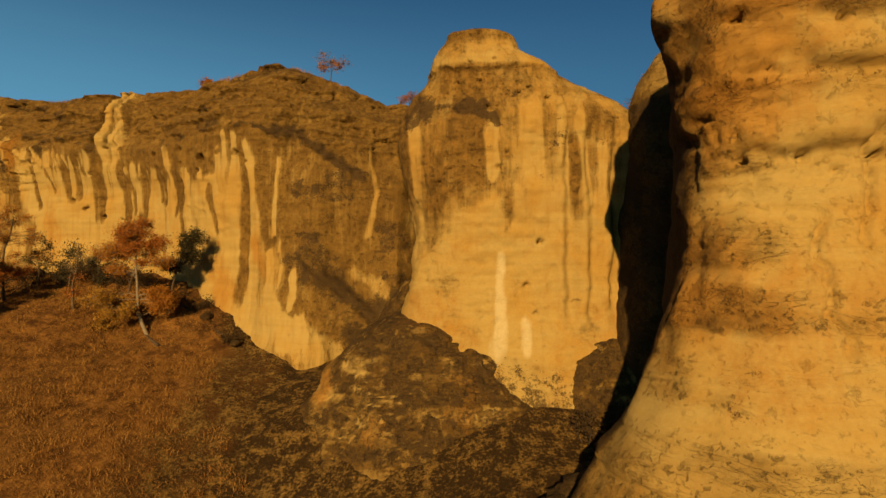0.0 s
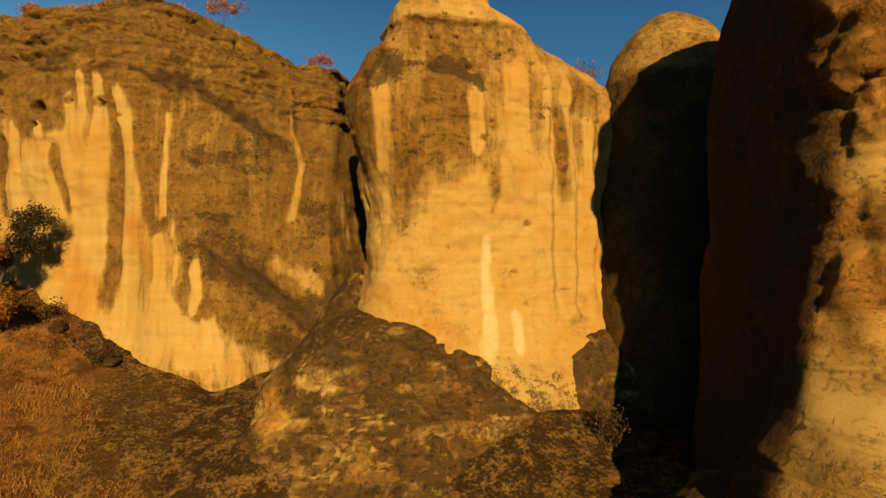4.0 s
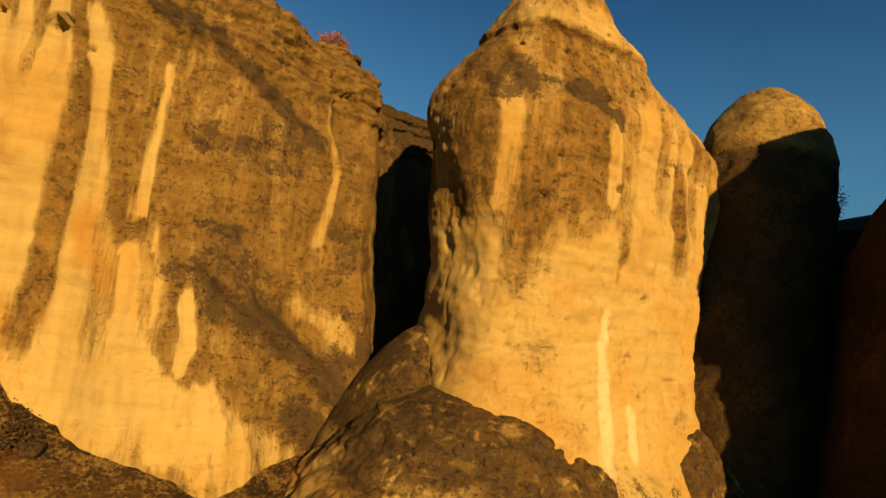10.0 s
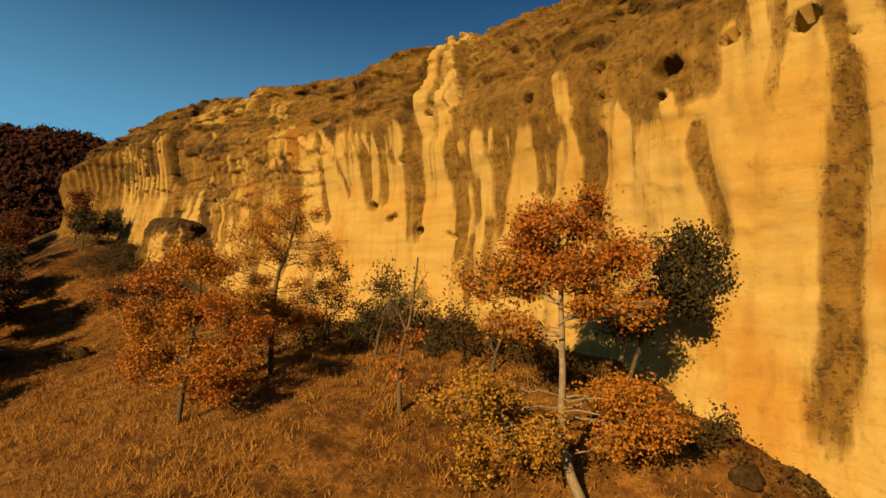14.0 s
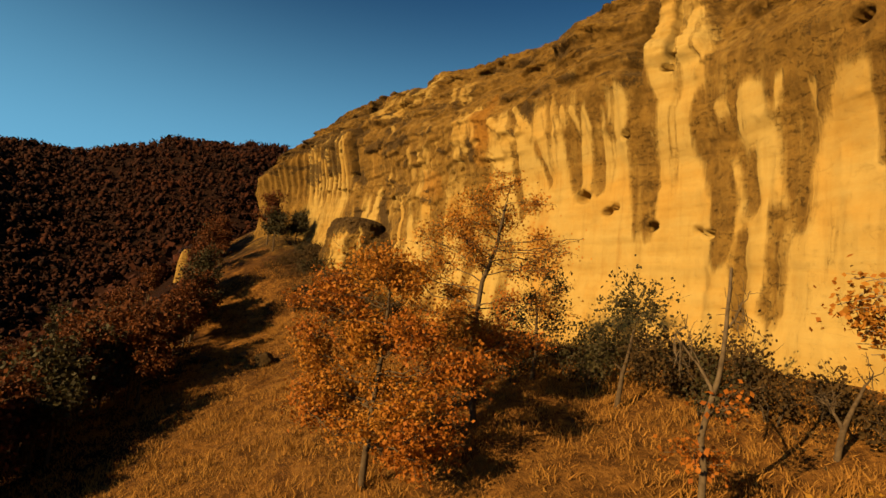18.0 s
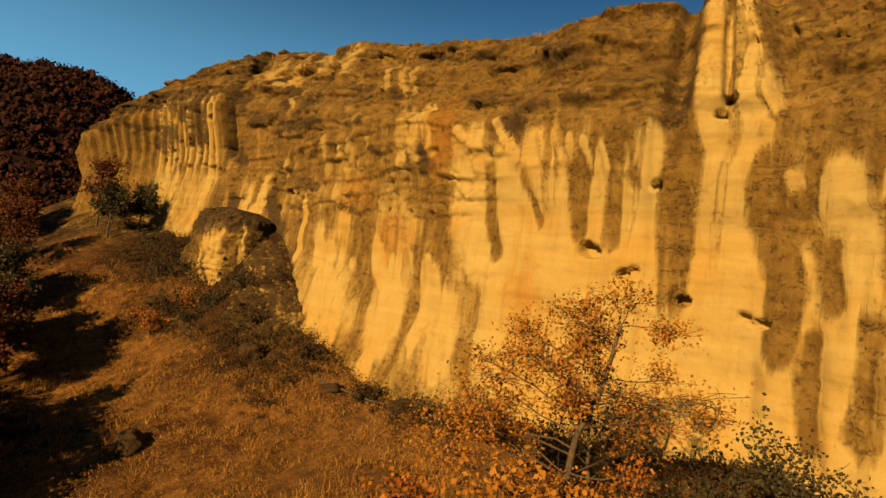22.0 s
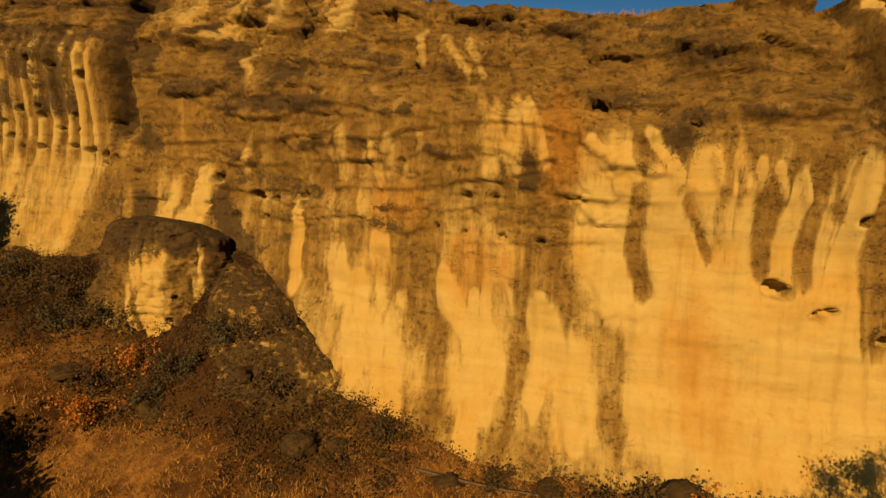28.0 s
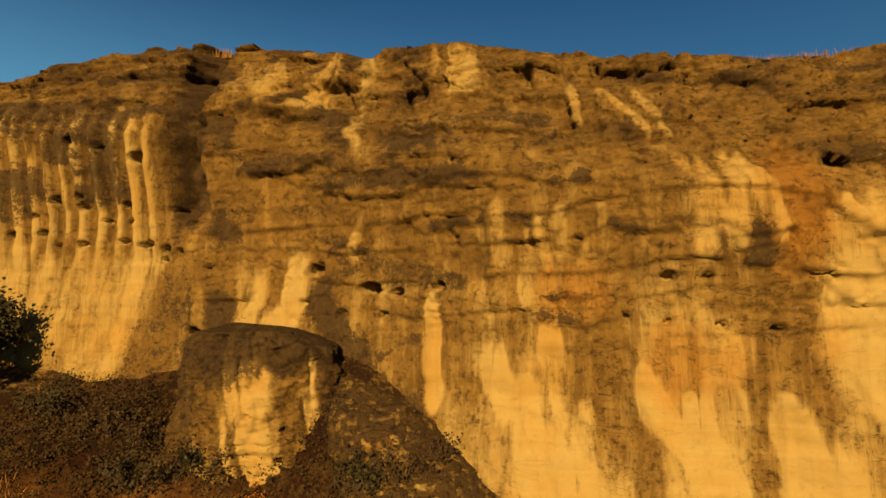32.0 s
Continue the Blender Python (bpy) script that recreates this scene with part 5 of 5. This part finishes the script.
def bush(name, x, y, r, h, n, mat, label, seed, group="", leaf=0.13, z=None, category="bush"):
    rnd = np.random.default_rng(seed)
    z = float(ground_z(np.array([x]), np.array([y]))[0]) if z is None else z
    root = new(name)
    root.location = (x, y, z)
    cs = []
    for _ in range(8):
        st = []
        e = np.array((rnd.normal(0, r * .55), rnd.normal(0, r * .55), h * rnd.uniform(.55, 1.0)))
        p = bent((e[0] * .15, e[1] * .15, -0.2), e, rnd, 0.3, 6)
        st.append(tube(p, np.linspace(0.035, 0.008, 6), 4))
        cs.append(p[2:])
        for _ in range(3):
            q = bent(p[rnd.integers(2, 5)], e + rnd.normal(0, r * .35, 3), rnd, .3, 4)
            st.append(tube(q, np.linspace(0.015, 0.005, 4), 3))
            cs.append(q)
        make("stem", join(st), BARK, root)
    if n:
        pts = np.concatenate(cs)
        c = np.repeat(pts[rnd.integers(0, len(pts), n // 4)], 4, 0)
        c = c + rnd.normal(0, 0.12 + 0.06 * r, c.shape)
        make("leaf_clump", leaf_quads(c, leaf, rnd), mat, root, flat=True)["kind"] = "stuff"
    return tagged(root, label, category, group)


# the tall orange oak on the slope and the dark tree beside it
tree("oak_tree", (-26.2, 40.6), [(-.7, .1, .9), (-1.15, .2, 2.0), (-1.0, -.1, 3.6), (-1.05, -.2, 5.4), (-1.1, -.2, 7.2)],
     [(-.9, -.1, 8.9, 1.3, 1.2, 1.0, 2600, LEAF_RED), (-1.2, -.1, 7.8, 1.9, 1.6, 1.0, 4600, LEAF_RED), (-.9, -.2, 6.4, 1.9, 1.5, .9, 3600, LEAF_RED), (-3.0, -.4, 6.5, 1.4, 1.2, .9, 3000, LEAF_ORANGE), (2.1, .2, 3.3, 2.1, 1.5, .9, 9000, LEAF_ORANGE), (1.1, .1, 2.6, 1.2, 1.0, .6, 2200, LEAF_ORANGE),
      (-3.5, -.6, 2.8, 2.1, 1.6, 1.2, 6600, LEAF_YELLOW), (-2.0, -.9, 2.2, 1.4, 1.2, .8, 3000, LEAF_YELLOW), (-2.4, 0, 5.4, 1.3, 1.1, .7, 1500, LEAF_ORANGE), (.6, 0, 7.4, 1.2, 1.1, 1.0, 2600, LEAF_RED), (.4, .1, 6.0, 1.4, 1.1, .8, 2400, LEAF_ORANGE), (-2.2, .2, 8.2, .8, .8, .6, 900, LEAF_RED)], PALE_BARK,
     "tall oak with rust-orange autumn leaves on a dry slope", 1, .17, .105)
tree("evergreen_tree", (-25.9, 42.6), [(.3, 0, 2.2), (.8, 0, 4.2)], [(1.0, .2, 5.0, 1.3, 1.2, 1.5, 3000, LEAF_GREEN), (2.0, .2, 6.2, 1.1, 1.0, .9, 1900, LEAF_GREEN), (.1, .2, 3.9, 1.0, 1.0, .8, 1500, LEAF_GREEN), (2.3, .2, 4.6, .9, .9, .7, 1100, LEAF_GREEN)], BARK,
     "small dark olive-green tree beside the orange oak", 2, .12)
tree("oak_tree", (-40.3, 42.8), [(-.3, .1, 1.4), (-.6, .3, 2.8), (-.4, .3, 4.6), (.1, .4, 6.0), (.3, .4, 7.2)],
     [(.3, .4, 7.0, 1.7, 1.5, 1.1, 2720, LEAF_ORANGE), (-1.6, .2, 6.0, 1.8, 1.5, 1.2, 3040, LEAF_ORANGE), (1.4, .6, 5.6, 1.4, 1.2, .9, 1440, LEAF_ORANGE), (.6, 3.2, 4.0, 1.1, 1.4, .6, 800, LEAF_ORANGE), (-2.4, -.2, 4.4, 1.7, 1.5, 1.1, 3200, LEAF_ORANGE), (1.5, -.3, 3.4, 1.7, 1.4, 1.1, 3040, LEAF_RED), (-.6, -.8, 2.8, 1.9, 1.5, 1.1, 4160, LEAF_ORANGE)], BARK,
     "thinly leaved brown oak with crooked limbs", 3, .12, .085)
tree("maple_tree", (-40.6, 38.6), [(.1, 0, 1.8), (.2, .1, 3.6), (.3, .1, 5.4)],
     [(.2, 0, 5.1, 2.1, 1.8, 1.5, 4420, LEAF_ORANGE), (-1.4, .1, 3.8, 1.7, 1.5, 1.3, 5100, LEAF_ORANGE), (1.7, .3, 3.6, 1.8, 1.5, 1.3, 4080, LEAF_RED), (.2, -.4, 2.4, 2.1, 1.4, 1.0, 4420, LEAF_ORANGE), (-2.0, .2, 2.2, 1.3, 1.2, .9, 3060, LEAF_RED), (-1.9, -.2, 4.6, 1.4, 1.3, 1.1, 2720, LEAF_RED), (1.9, -.2, 1.9, 1.4, 1.2, .8, 2720, LEAF_RED)], BARK,
     "bushy many-stemmed tree with golden orange leaves", 4, .11, .10)
tree("dead_tree", (-32.8, 41.0), [(-.1, 0, 1.9), (.25, 0, 3.6), (.3, .1, 5.4)], [(-.75, 0, 3.9, .5, .5, .9, 0, LEAF_RED), (.5, .1, 4.6, .5, .5, .8, 0, LEAF_RED), (-.3, .1, 1.5, .7, .6, .5, 240, LEAF_RED), (.3, 0, 2.6, .5, .5, .5, 90, LEAF_RED)], GREY_BARK,
     "slim bare forked tree with a few red leaves", 5, .085)
tree("olive_tree", (-36.9, 45.4), [(.2, 0, 1.2), (.5, .1, 2.6)], [(.6, .1, 3.4, 1.2, 1.1, 1.1, 1100, LEAF_GREEN), (-.6, .1, 2.0, 1.1, 1.0, .8, 900, LEAF_GREEN), (1.1, .2, 1.7, 1.0, 1.0, .7, 700, BRUSH)], BARK,
     "small grey-green tree in front of the cliff foot", 6, .1)
tree("olive_tree", (-41.0, 47.0), [(.1, 0, 1.4), (-.1, .1, 3.0)], [(-.1, .1, 3.9, 1.3, 1.2, 1.1, 700, LEAF_GREEN), (-1.0, .1, 2.6, 1.1, 1.0, .8, 450, LEAF_GREEN), (1.0, .2, 2.4, 1.1, 1.0, .8, 450, LEAF_GREEN)], BARK,
     "small dark olive tree at the cliff foot", 26, .1)
tree("dead_tree", (-31.3, 45.4), [(.2, 0, .9), (.6, .1, 2.0)], [(.75, .1, 2.3, .4, .4, .6, 0, LEAF_RED), (-.2, .1, 1.6, .5, .4, .6, 0, LEAF_RED)], BARK, "small dead tree of crooked dark limbs", 7, .1)
WEST_TREES = [(-72.6, 46.3, 4.6, 0, 8), (-71.4, 43.0, 4.0, 1, 9), (-73.5, 41.0, 4.5, 0, 10), (-66.5, 38.5, 4.0, 2, 11), (-70, 36.0, 5.0, 1, 12), (-62, 33.2, 4.2, 0, 13), (-78, 42, 5.0, 2, 14), (-85.6, 59.3, 7.0, 0, 15), (-83.0, 58.6, 5.4, 2, 16), (-82.6, 61.0, 4.4, 2, 17), (-88, 53, 4.5, 1, 18), (-76, 49, 3.0, 0, 19), (-93, 50, 5, 0, 20), (-80, 37, 5.5, 1, 21), (-90, 42, 6, 2, 22)]
rv = np.random.default_rng(23)
WEST_TREES += [(-64.5, 40.5, 6.2, 0, 401), (-66.5, 42.8, 6.0, 1, 402), (-71.5, 45.2, 6.2, 0, 403), (-68.5, 40.0, 6.4, 1, 404), (-62.0, 37.6, 5.6, 0, 405), (-75.5, 48.5, 5.2, 0, 406), (-58.5, 34.5, 5.0, 1, 407)]
for i in range(115):
    y = rv.uniform(24, 58)
    x = np.interp(y, [20, 30, 36, 42, 47, 52, 58], [-46, -53, -59, -66, -73, -83, -94]) - abs(rv.normal(0, 7))
    if y > 42 and abs((x + 40) * 0.431 + (y - 28) * 0.902) < 2.0 or (x < -86 and 50 < y < 56):
        continue
    WEST_TREES.append((x, y, rv.uniform(4.2, 7.0), int(rv.choice([0, 0, 1, 0, 2])), 300 + i))
for i in range(26):
    y = rv.uniform(27, 40)
    WEST_TREES.append((np.interp(y, [27, 40], [-53.5, -66]) + rv.normal(0, 3.0), y, rv.uniform(4.5, 7.0), int(rv.choice([0, 0, 1, 2])), 500 + i))
for x, y, hh, c, sd in WEST_TREES:
    mat = (LEAF_BROWN, LEAF_BROWN, LEAF_GREEN)[c]
    tree(("oak_tree", "oak_tree", "evergreen_tree")[c], (x, y), [(.1, 0, hh * .3), (.2, .1, hh * .62)], [(.2, 0, hh * .72, hh * .26, hh * .26, hh * .22, 1300, mat), (-hh * .16, 0, hh * .52, hh * .22, hh * .22, hh * .17, 800, mat), (hh * .2, .1, hh * .5, hh * .2, hh * .2, hh * .16, 700, mat)], BARK,
         ("russet oak on the western slope", "dull brown oak on the western slope", "dark olive tree on the western slope")[c], sd, .1, .2, "trees on the western slope", False)
# trees on the skyline
TOP_TREES = [(-14.8, 50.2, 25.0, 4.0, LEAF_ORANGE, 30), (-7.6, 52.4, 23.2, 2.4, LEAF_RED, 31), (-28.6, 53.5, 25.9, 1.7, LEAF_RED, 32), (13.7, 46.5, 18.0, 6.6, LEAF_RED, 33), (6.5, 47.5, 18.0, 3.6, LEAF_RED, 36)]
for x, y, z, hh, mat, sd in TOP_TREES:
    tree("small_tree", (x, y, z), [(.1, 0, hh * .4), (.1, .1, hh * .6)], [(.1, 0, hh * .75, hh * .33, hh * .33, hh * .24, 420, mat), (hh * .3, 0, hh * .62, hh * .25, hh * .25, hh * .16, 260, mat), (-hh * .25, 0, hh * .6, hh * .22, hh * .22, hh * .16, 240, mat)], BARK, "small orange-leaved tree on the cliff top", sd, .06, .13, "trees on the cliff top")
for x, y, z, r, h, mat, sd in [(17.6, 34.2, 15.9, 1.0, 2.4, LEAF_RED, 34), (19.2, 34.8, 16.2, 1.4, 3.4, LEAF_RED, 35), (21.0, 35.6, 16.6, 1.5, 3.8, LEAF_RED, 37), (23.2, 36.6, 16.9, 1.4, 3.2, LEAF_RED, 38), (20.2, 36.4, 16.4, 1.2, 2.8, LEAF_GREEN, 39)]:
    bush("bush", x, y, r, h, 900, mat, "red-brown shrub on the rim behind the ravine" if mat is LEAF_RED else "dark olive shrub on the rim behind the ravine", sd, "shrubs on the rim", .16, z)
# bushes at the cliff foot
rb = np.random.default_rng(40)
BUSHES_A = [
    (-35.0, 47.0, 1.0, 1.3, 1), (-33.8, 48.0, 1.1, 1.4, 1), (-38.4, 46.8, 1.0, 1.3, 0), (-31.8, 47.2, .9, 1.0, 1), (-41.6, 46.5, 1.2, 1.6, 0), (-43.2, 45.5, 1.1, 1.4, 0),
    (-28.5, 45.0, 1.0, 1.0, 1), (-47.2, 51.6, .9, 1.2, 1), (-45.6, 51.0, .9, 1.0, 2), (-48.6, 51.8, .7, .7, 1), (-52.5, 53.2, .7, .7, 1), (-69.2, 56.6, .9, 1.4, 2),
    (-66.8, 55.8, .9, 1.0, 0), (-63.5, 56.5, .8, .8, 1),
]
BUSHES_B = [
    (-71.6, 57.6, 1.0, 1.0, 0), (-74.0, 58.4, 1.0, .9, 1), (-61.8, 55.0, .7, .7, 1), (-57.2, 54.2, .6, .6, 1), (-23.5, 43.2, .7, .6, 1), (-26.2, 44.0, .8, .8, 1),
    # the red bush at 5.2, 29.0 takes dull brown to imitate ravine shade
    (-29.5, 40.2, .9, .9, 3), (5.2, 29.0, .8, 1.6, 1), (-20.0, 40.8, .6, .5, 1), (-44.0, 43.5, .9, 1.0, 3), (-36.4, 47.8, 1.3, 1.7, 0), (-37.6, 48.8, 1.3, 1.6, 1),
    (-39.8, 48.0, 1.2, 1.8, 0), (-34.6, 46.0, 1.2, 1.4, 0),
]
BUSHES_C = [
    (-32.8, 46.4, 1.0, 1.2, 1), (-29.8, 46.0, 1.0, 1.1, 1), (-42.6, 48.6, 1.3, 1.7, 1), (-70.6, 55.6, 1.2, 1.3, 1), (-68.0, 54.9, 1.1, 1.2, 0), (-73.2, 57.0, 1.2, 1.2, 0),
    (-65.2, 56.4, 1.0, 1.0, 0), (-75.8, 58.8, 1.2, 1.1, 1), (-78.4, 59.6, 1.3, 1.1, 0), (-62.6, 57.2, .9, .9, 1), (-69.9, 54.2, .9, 1.3, 2), (2.2, 18.0, .7, .7, 1),
    (4.2, 17.4, .8, .7, 1), (6.8, 29.4, .7, 1.4, 1),
]
for i, (x, y, r, h, c) in enumerate(BUSHES_A + BUSHES_B + BUSHES_C):
    bush("bush", x, y, r, h, 620, (LEAF_GREEN, BRUSH, LEAF_RED, LEAF_YELLOW)[c], ("dark olive bush at the cliff foot", "dry brown scrub at the cliff foot", "red-leaved bush on the slope", "yellow-leaved bush on the slope")[c], 50 + i, "bushes")


def scatter_ground(n, x0, x1, y0, y1, seed, keep):
    r = np.random.default_rng(seed)
    x, y = r.uniform(x0, x1, n), r.uniform(y0, y1, n)
    k = keep(x, y)
    x, y = x[k], y[k]
    return x, y, ground_z(x, y), r


def in_front(x, y):
    return y < np.interp(x, WX, WY) - 0.6 - 5.0 * smooth(-57, -60, x) * smooth(-86, -82, x)


def build_grass():
    x, y, z, r = scatter_ground(90000, -80, -7, 20, 62, 60, lambda a, b: in_front(a, b) & (fbm(a / 3, b / 3, 0, 3, 61) > -0.42) & ((a + 2.6) ** 2 / 110 + (b - 37.5) ** 2 / 80 > 1) & (a + 2.2 * fbm(a / 3, b / 3, 0, 3, 62) < np.interp(b, [26, 32, 38, 42, 46], [-12, -16, -20, -23.5, -27])) & (a > np.interp(b, [20, 30, 36, 42, 47, 52, 62], [-48, -55, -62, -69, -76, -86, -98])))
    x, y, z = (np.repeat(a, 4) for a in (x, y, z))
    n = len(x)
    x = x + r.normal(0, .09, n); y = y + r.normal(0, .09, n)
    tuft = np.repeat(np.clip(0.6 + 1.1 * fbm(x[::4] / 0.9, y[::4] / 0.9, 0, 2, 63), .25, 1.3), 4)
    h, w = r.uniform(.08, .36, n) * tuft, r.uniform(.012, .03, n)
    a = r.uniform(0, 6.28, n)
    lx, ly = r.normal(0, .14, n), r.normal(0, .14, n)
    V = np.stack([np.stack([x - w * np.cos(a), y - w * np.sin(a), z - .05], -1), np.stack([x + w * np.cos(a), y + w * np.sin(a), z - .05], -1), np.stack([x + lx, y + ly, z + h], -1)], 1).reshape(-1, 3)
    me = bpy.data.meshes.new("grass")
    fill_mesh(me, V, np.arange(n * 3).reshape(n, 3), True)
    tagged(part("grass", me, GRASS), "dry rust-coloured grass covering the slope", "grass", kind="stuff")


def build_scrub():
    """Low scrub on the mound and ledges below the western wall, on the apron edge and along the cliff top."""
    r = np.random.default_rng(70)
    x = np.concatenate([r.uniform(-80, -56, 900), r.uniform(-60, -20, 420), r.uniform(-110, -10, 1)])
    y = np.concatenate([np.interp(x[:900], WX, WY) - r.uniform(.8, 6.5, 900), np.interp(x[900:1320], WX, WY) - np.abs(r.normal(0, 1.3, 420)) - .7, np.interp(x[1320:], WX, WY) + np.interp(x[1320:], [-24, -16], [4.0, 7.2]) + np.abs(r.normal(0, 1.5, 1))])
    z = ground_z(x, y)
    z[1320:] = np.interp(x[1320:], WX, WTOP) + .35
    k = 40
    c = np.repeat(np.stack([x, y, z + .12], -1), k, 0)
    sp = np.repeat(r.uniform(.12, .42, 1321), k)[:, None]
    c = c + r.normal(size=c.shape) * sp * (1, 1, .6)
    V, F = leaf_quads(c, 0.10, r)
    me = bpy.data.meshes.new("scrub")
    fill_mesh(me, V, F, True)
    tagged(part("scrub", me, BRUSH), "dry brown scrub and tufts along the cliff foot and edge", "scrub", kind="stuff")


def build_fringe():
    """Pale dry grass along the edge of the plateau."""
    r = np.random.default_rng(75)
    n = 16000
    x = r.uniform(-100, 4, n)
    g = r.uniform(0, 1, n) ** 2
    lean = np.interp(x, [-31, -24, -19.5, -15.5], [3.9, 5.5, 5.5, 7.0])
    y = np.interp(x, WX, WY) + lean + .1 + g * 5
    z = np.interp(x, WX, WTOP) + .05 + .7 * np.sin(np.minimum(g * .45, 1.57))
    h, w, a = r.uniform(.08, .24, n), r.uniform(.02, .04, n), r.uniform(0, 6.28, n)
    k = fbm(x / 3, y / 3, 0, 3, 76) > -.05
    x, y, z, h, w, a = (q[k] for q in (x, y, z, h, w, a))
    V = np.stack([np.stack([x - w * np.cos(a), y - w * np.sin(a), z - .4], -1), np.stack([x + w * np.cos(a), y + w * np.sin(a), z - .4], -1), np.stack([x + r.normal(0, .1, len(x)), y + r.normal(0, .1, len(x)), z + h], -1)], 1).reshape(-1, 3)
    me = bpy.data.meshes.new("fringe")
    fill_mesh(me, V, np.arange(len(x) * 3).reshape(-1, 3), True)
    tagged(part("edge_grass", me, GRASS), "dry pale grass along the edge of the plateau", "grass", kind="stuff")


build_fringe()


def build_forest():
    """Far wooded valley side: many small uneven crowns."""
    r = np.random.default_rng(80)
    n = 30000
    a, d = r.uniform(-0.35, 1.15, n), 45 + 480 * r.uniform(0, 1, n) ** 1.4
    x, y = -60 - d * np.cos(a), 40 + d * np.sin(a)
    k = (x < np.interp(y, [20, 30, 36, 42, 47, 52, 56, 62], [-56, -62, -69, -77, -85, -93, -101, -108])) & ~((x > -125) & (y > 60))
    x, y, d = x[k], y[k], d[k]
    z = ground_z(x, y)
    n = len(x)
    s = (1.0 + 2.7 * r.uniform(0, 1, n) ** 1.6) * np.interp(d, [70, 300], [.8, 1.25])
    # lumpy crown shells, each turned and pushed about differently, with loose leaf sprays round them
    ball = bmesh.new()
    bmesh.ops.create_icosphere(ball, subdivisions=1, radius=1.0)
    bv = np.array([v.co[:] for v in ball.verts])
    bf = np.array([[v.index for v in f.verts] for f in ball.faces])
    ball.free()
    c = np.stack([x, y, z + s * .55], -1)
    off = r.uniform(0, 60, (n, 1, 3))
    P = bv[None] * 1.3 + off
    rad = 0.85 + 0.75 * fbm(P[..., 0], P[..., 1], P[..., 2], 2, 83)
    W = c[:, None] + bv[None] * rad[..., None] * s[:, None, None] * np.array((.46, .46, .5))
    F1 = (bf[None] + (np.arange(n) * len(bv))[:, None, None]).reshape(-1, 3)
    q = 15
    dirs = r.normal(size=(n * q, 3)); dirs /= np.linalg.norm(dirs, axis=1)[:, None]
    cc = np.repeat(c, q, 0) + dirs * np.repeat(s, q)[:, None] * (.85, .85, .8) * r.uniform(.45, 1.1, (n * q, 1))
    V2, F2 = leaf_quads(cc, 1.0, r)
    V2 = ((V2.reshape(-1, 4, 3) - cc[:, None]) * (np.repeat(s, q) * .40)[:, None, None] + cc[:, None]).reshape(-1, 3)
    F2 = np.concatenate([F2[:, [0, 1, 2]], F2[:, [0, 2, 3]]]) + n * len(bv)
    V, F = np.concatenate([W.reshape(-1, 3), V2]), np.concatenate([F1, F2])
    me = bpy.data.meshes.new("forest")
    fill_mesh(me, V.reshape(-1, 3), F, True)
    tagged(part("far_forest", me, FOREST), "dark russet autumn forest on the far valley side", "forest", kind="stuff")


build_grass()
build_scrub()
build_forest()


def boulder(x, y, r, h, label, seed, mat=None, z=None):
    rnd = np.random.default_rng(seed)
    th, ph = np.meshgrid(np.linspace(0, 2 * np.pi, 28, endpoint=False), np.linspace(-.5 * np.pi, .5 * np.pi, 16))
    V = np.stack([np.cos(ph) * np.cos(th), np.cos(ph) * np.sin(th), np.sin(ph)], -1)
    V = np.sign(V) * np.abs(V) ** 0.75
    o = rnd.uniform(0, 50, 3)
    V *= (1 + .55 * fbm(V[..., 0] * 1.2 + o[0], V[..., 1] * 1.2 + o[1], V[..., 2] * 1.2 + o[2], 3, seed))[..., None]
    V *= (r, r * .75, h * .6)
    me = grid_mesh("boulder", V, closed=True, attrs={"pale": 0.05 + 0.1 * (V[..., 2] > 0), "dark": np.full(V.shape[:2], .78), "rust": np.full(V.shape[:2], .1)})
    ob = part("boulder", me, ROCK)
    ob.location = (x, y, (float(ground_z(np.array([x]), np.array([y]))[0]) if z is None else z) + h * .25)
    ob.rotation_euler = (0, rnd.normal(0, .15), rnd.uniform(0, 6))
    return tagged(ob, label, "boulder", "boulders on the slope")


for i, (x, y, r, h) in enumerate([(-59.3, 45.8, .75, .8), (-60.4, 53.3, .9, .7), (-58.9, 53.6, .5, .4), (-63.6, 55.2, .6, .5), (-62.7, 46.2, .5, .4), (-72, 55.6, .8, .6), (-67.2, 54.6, .7, .5), (-54.5, 52.9, .5, .4), (-50.5, 52.9, .6, .4), (-45.8, 52.2, .8, .9), (-22.5, 42.3, .5, .4), (-19.2, 40.6, .5, .4), (-66, 45, .6, .5), (-57, 40, .4, .3)]):
    boulder(x, y, r, h, "dark weathered boulder lying in dry grass", 100 + i)
blob("rock_stump", [6, 8, 9.5, 11, 12, 12.5, 12.6], [-97] * 7, [55.2] * 7, [1.6, 1.4, 1.2, 1.1, .9, .5, .1], [1.4, 1.2, 1.1, 1.0, .8, .5, .1], "pale free-standing rock stump on the slope", 67, 2.2, 60, 50, .3)


def log(a, b, r, seed):
    rnd = np.random.default_rng(seed)
    ends = [np.array((p[0], p[1], float(ground_z(np.array([p[0]]), np.array([p[1]]))[0]) + r * .6)) for p in (a, b)]
    make_path = bent(ends[0], ends[1], rnd, .05, 12)
    me = bpy.data.meshes.new("log")
    fill_mesh(me, *tube(make_path, np.linspace(r, r * .5, 12), 8))
    tagged(part("fallen_log", me, BARK), "weathered fallen trunk lying on the slope", "log")


log((-25.4, 43.4), (-20.4, 41.2), .12, 1)
log((-24.6, 39.2), (-26.6, 40.6), .13, 2)
log((-55.8, 53.2), (-50.2, 52.6), .07, 3)
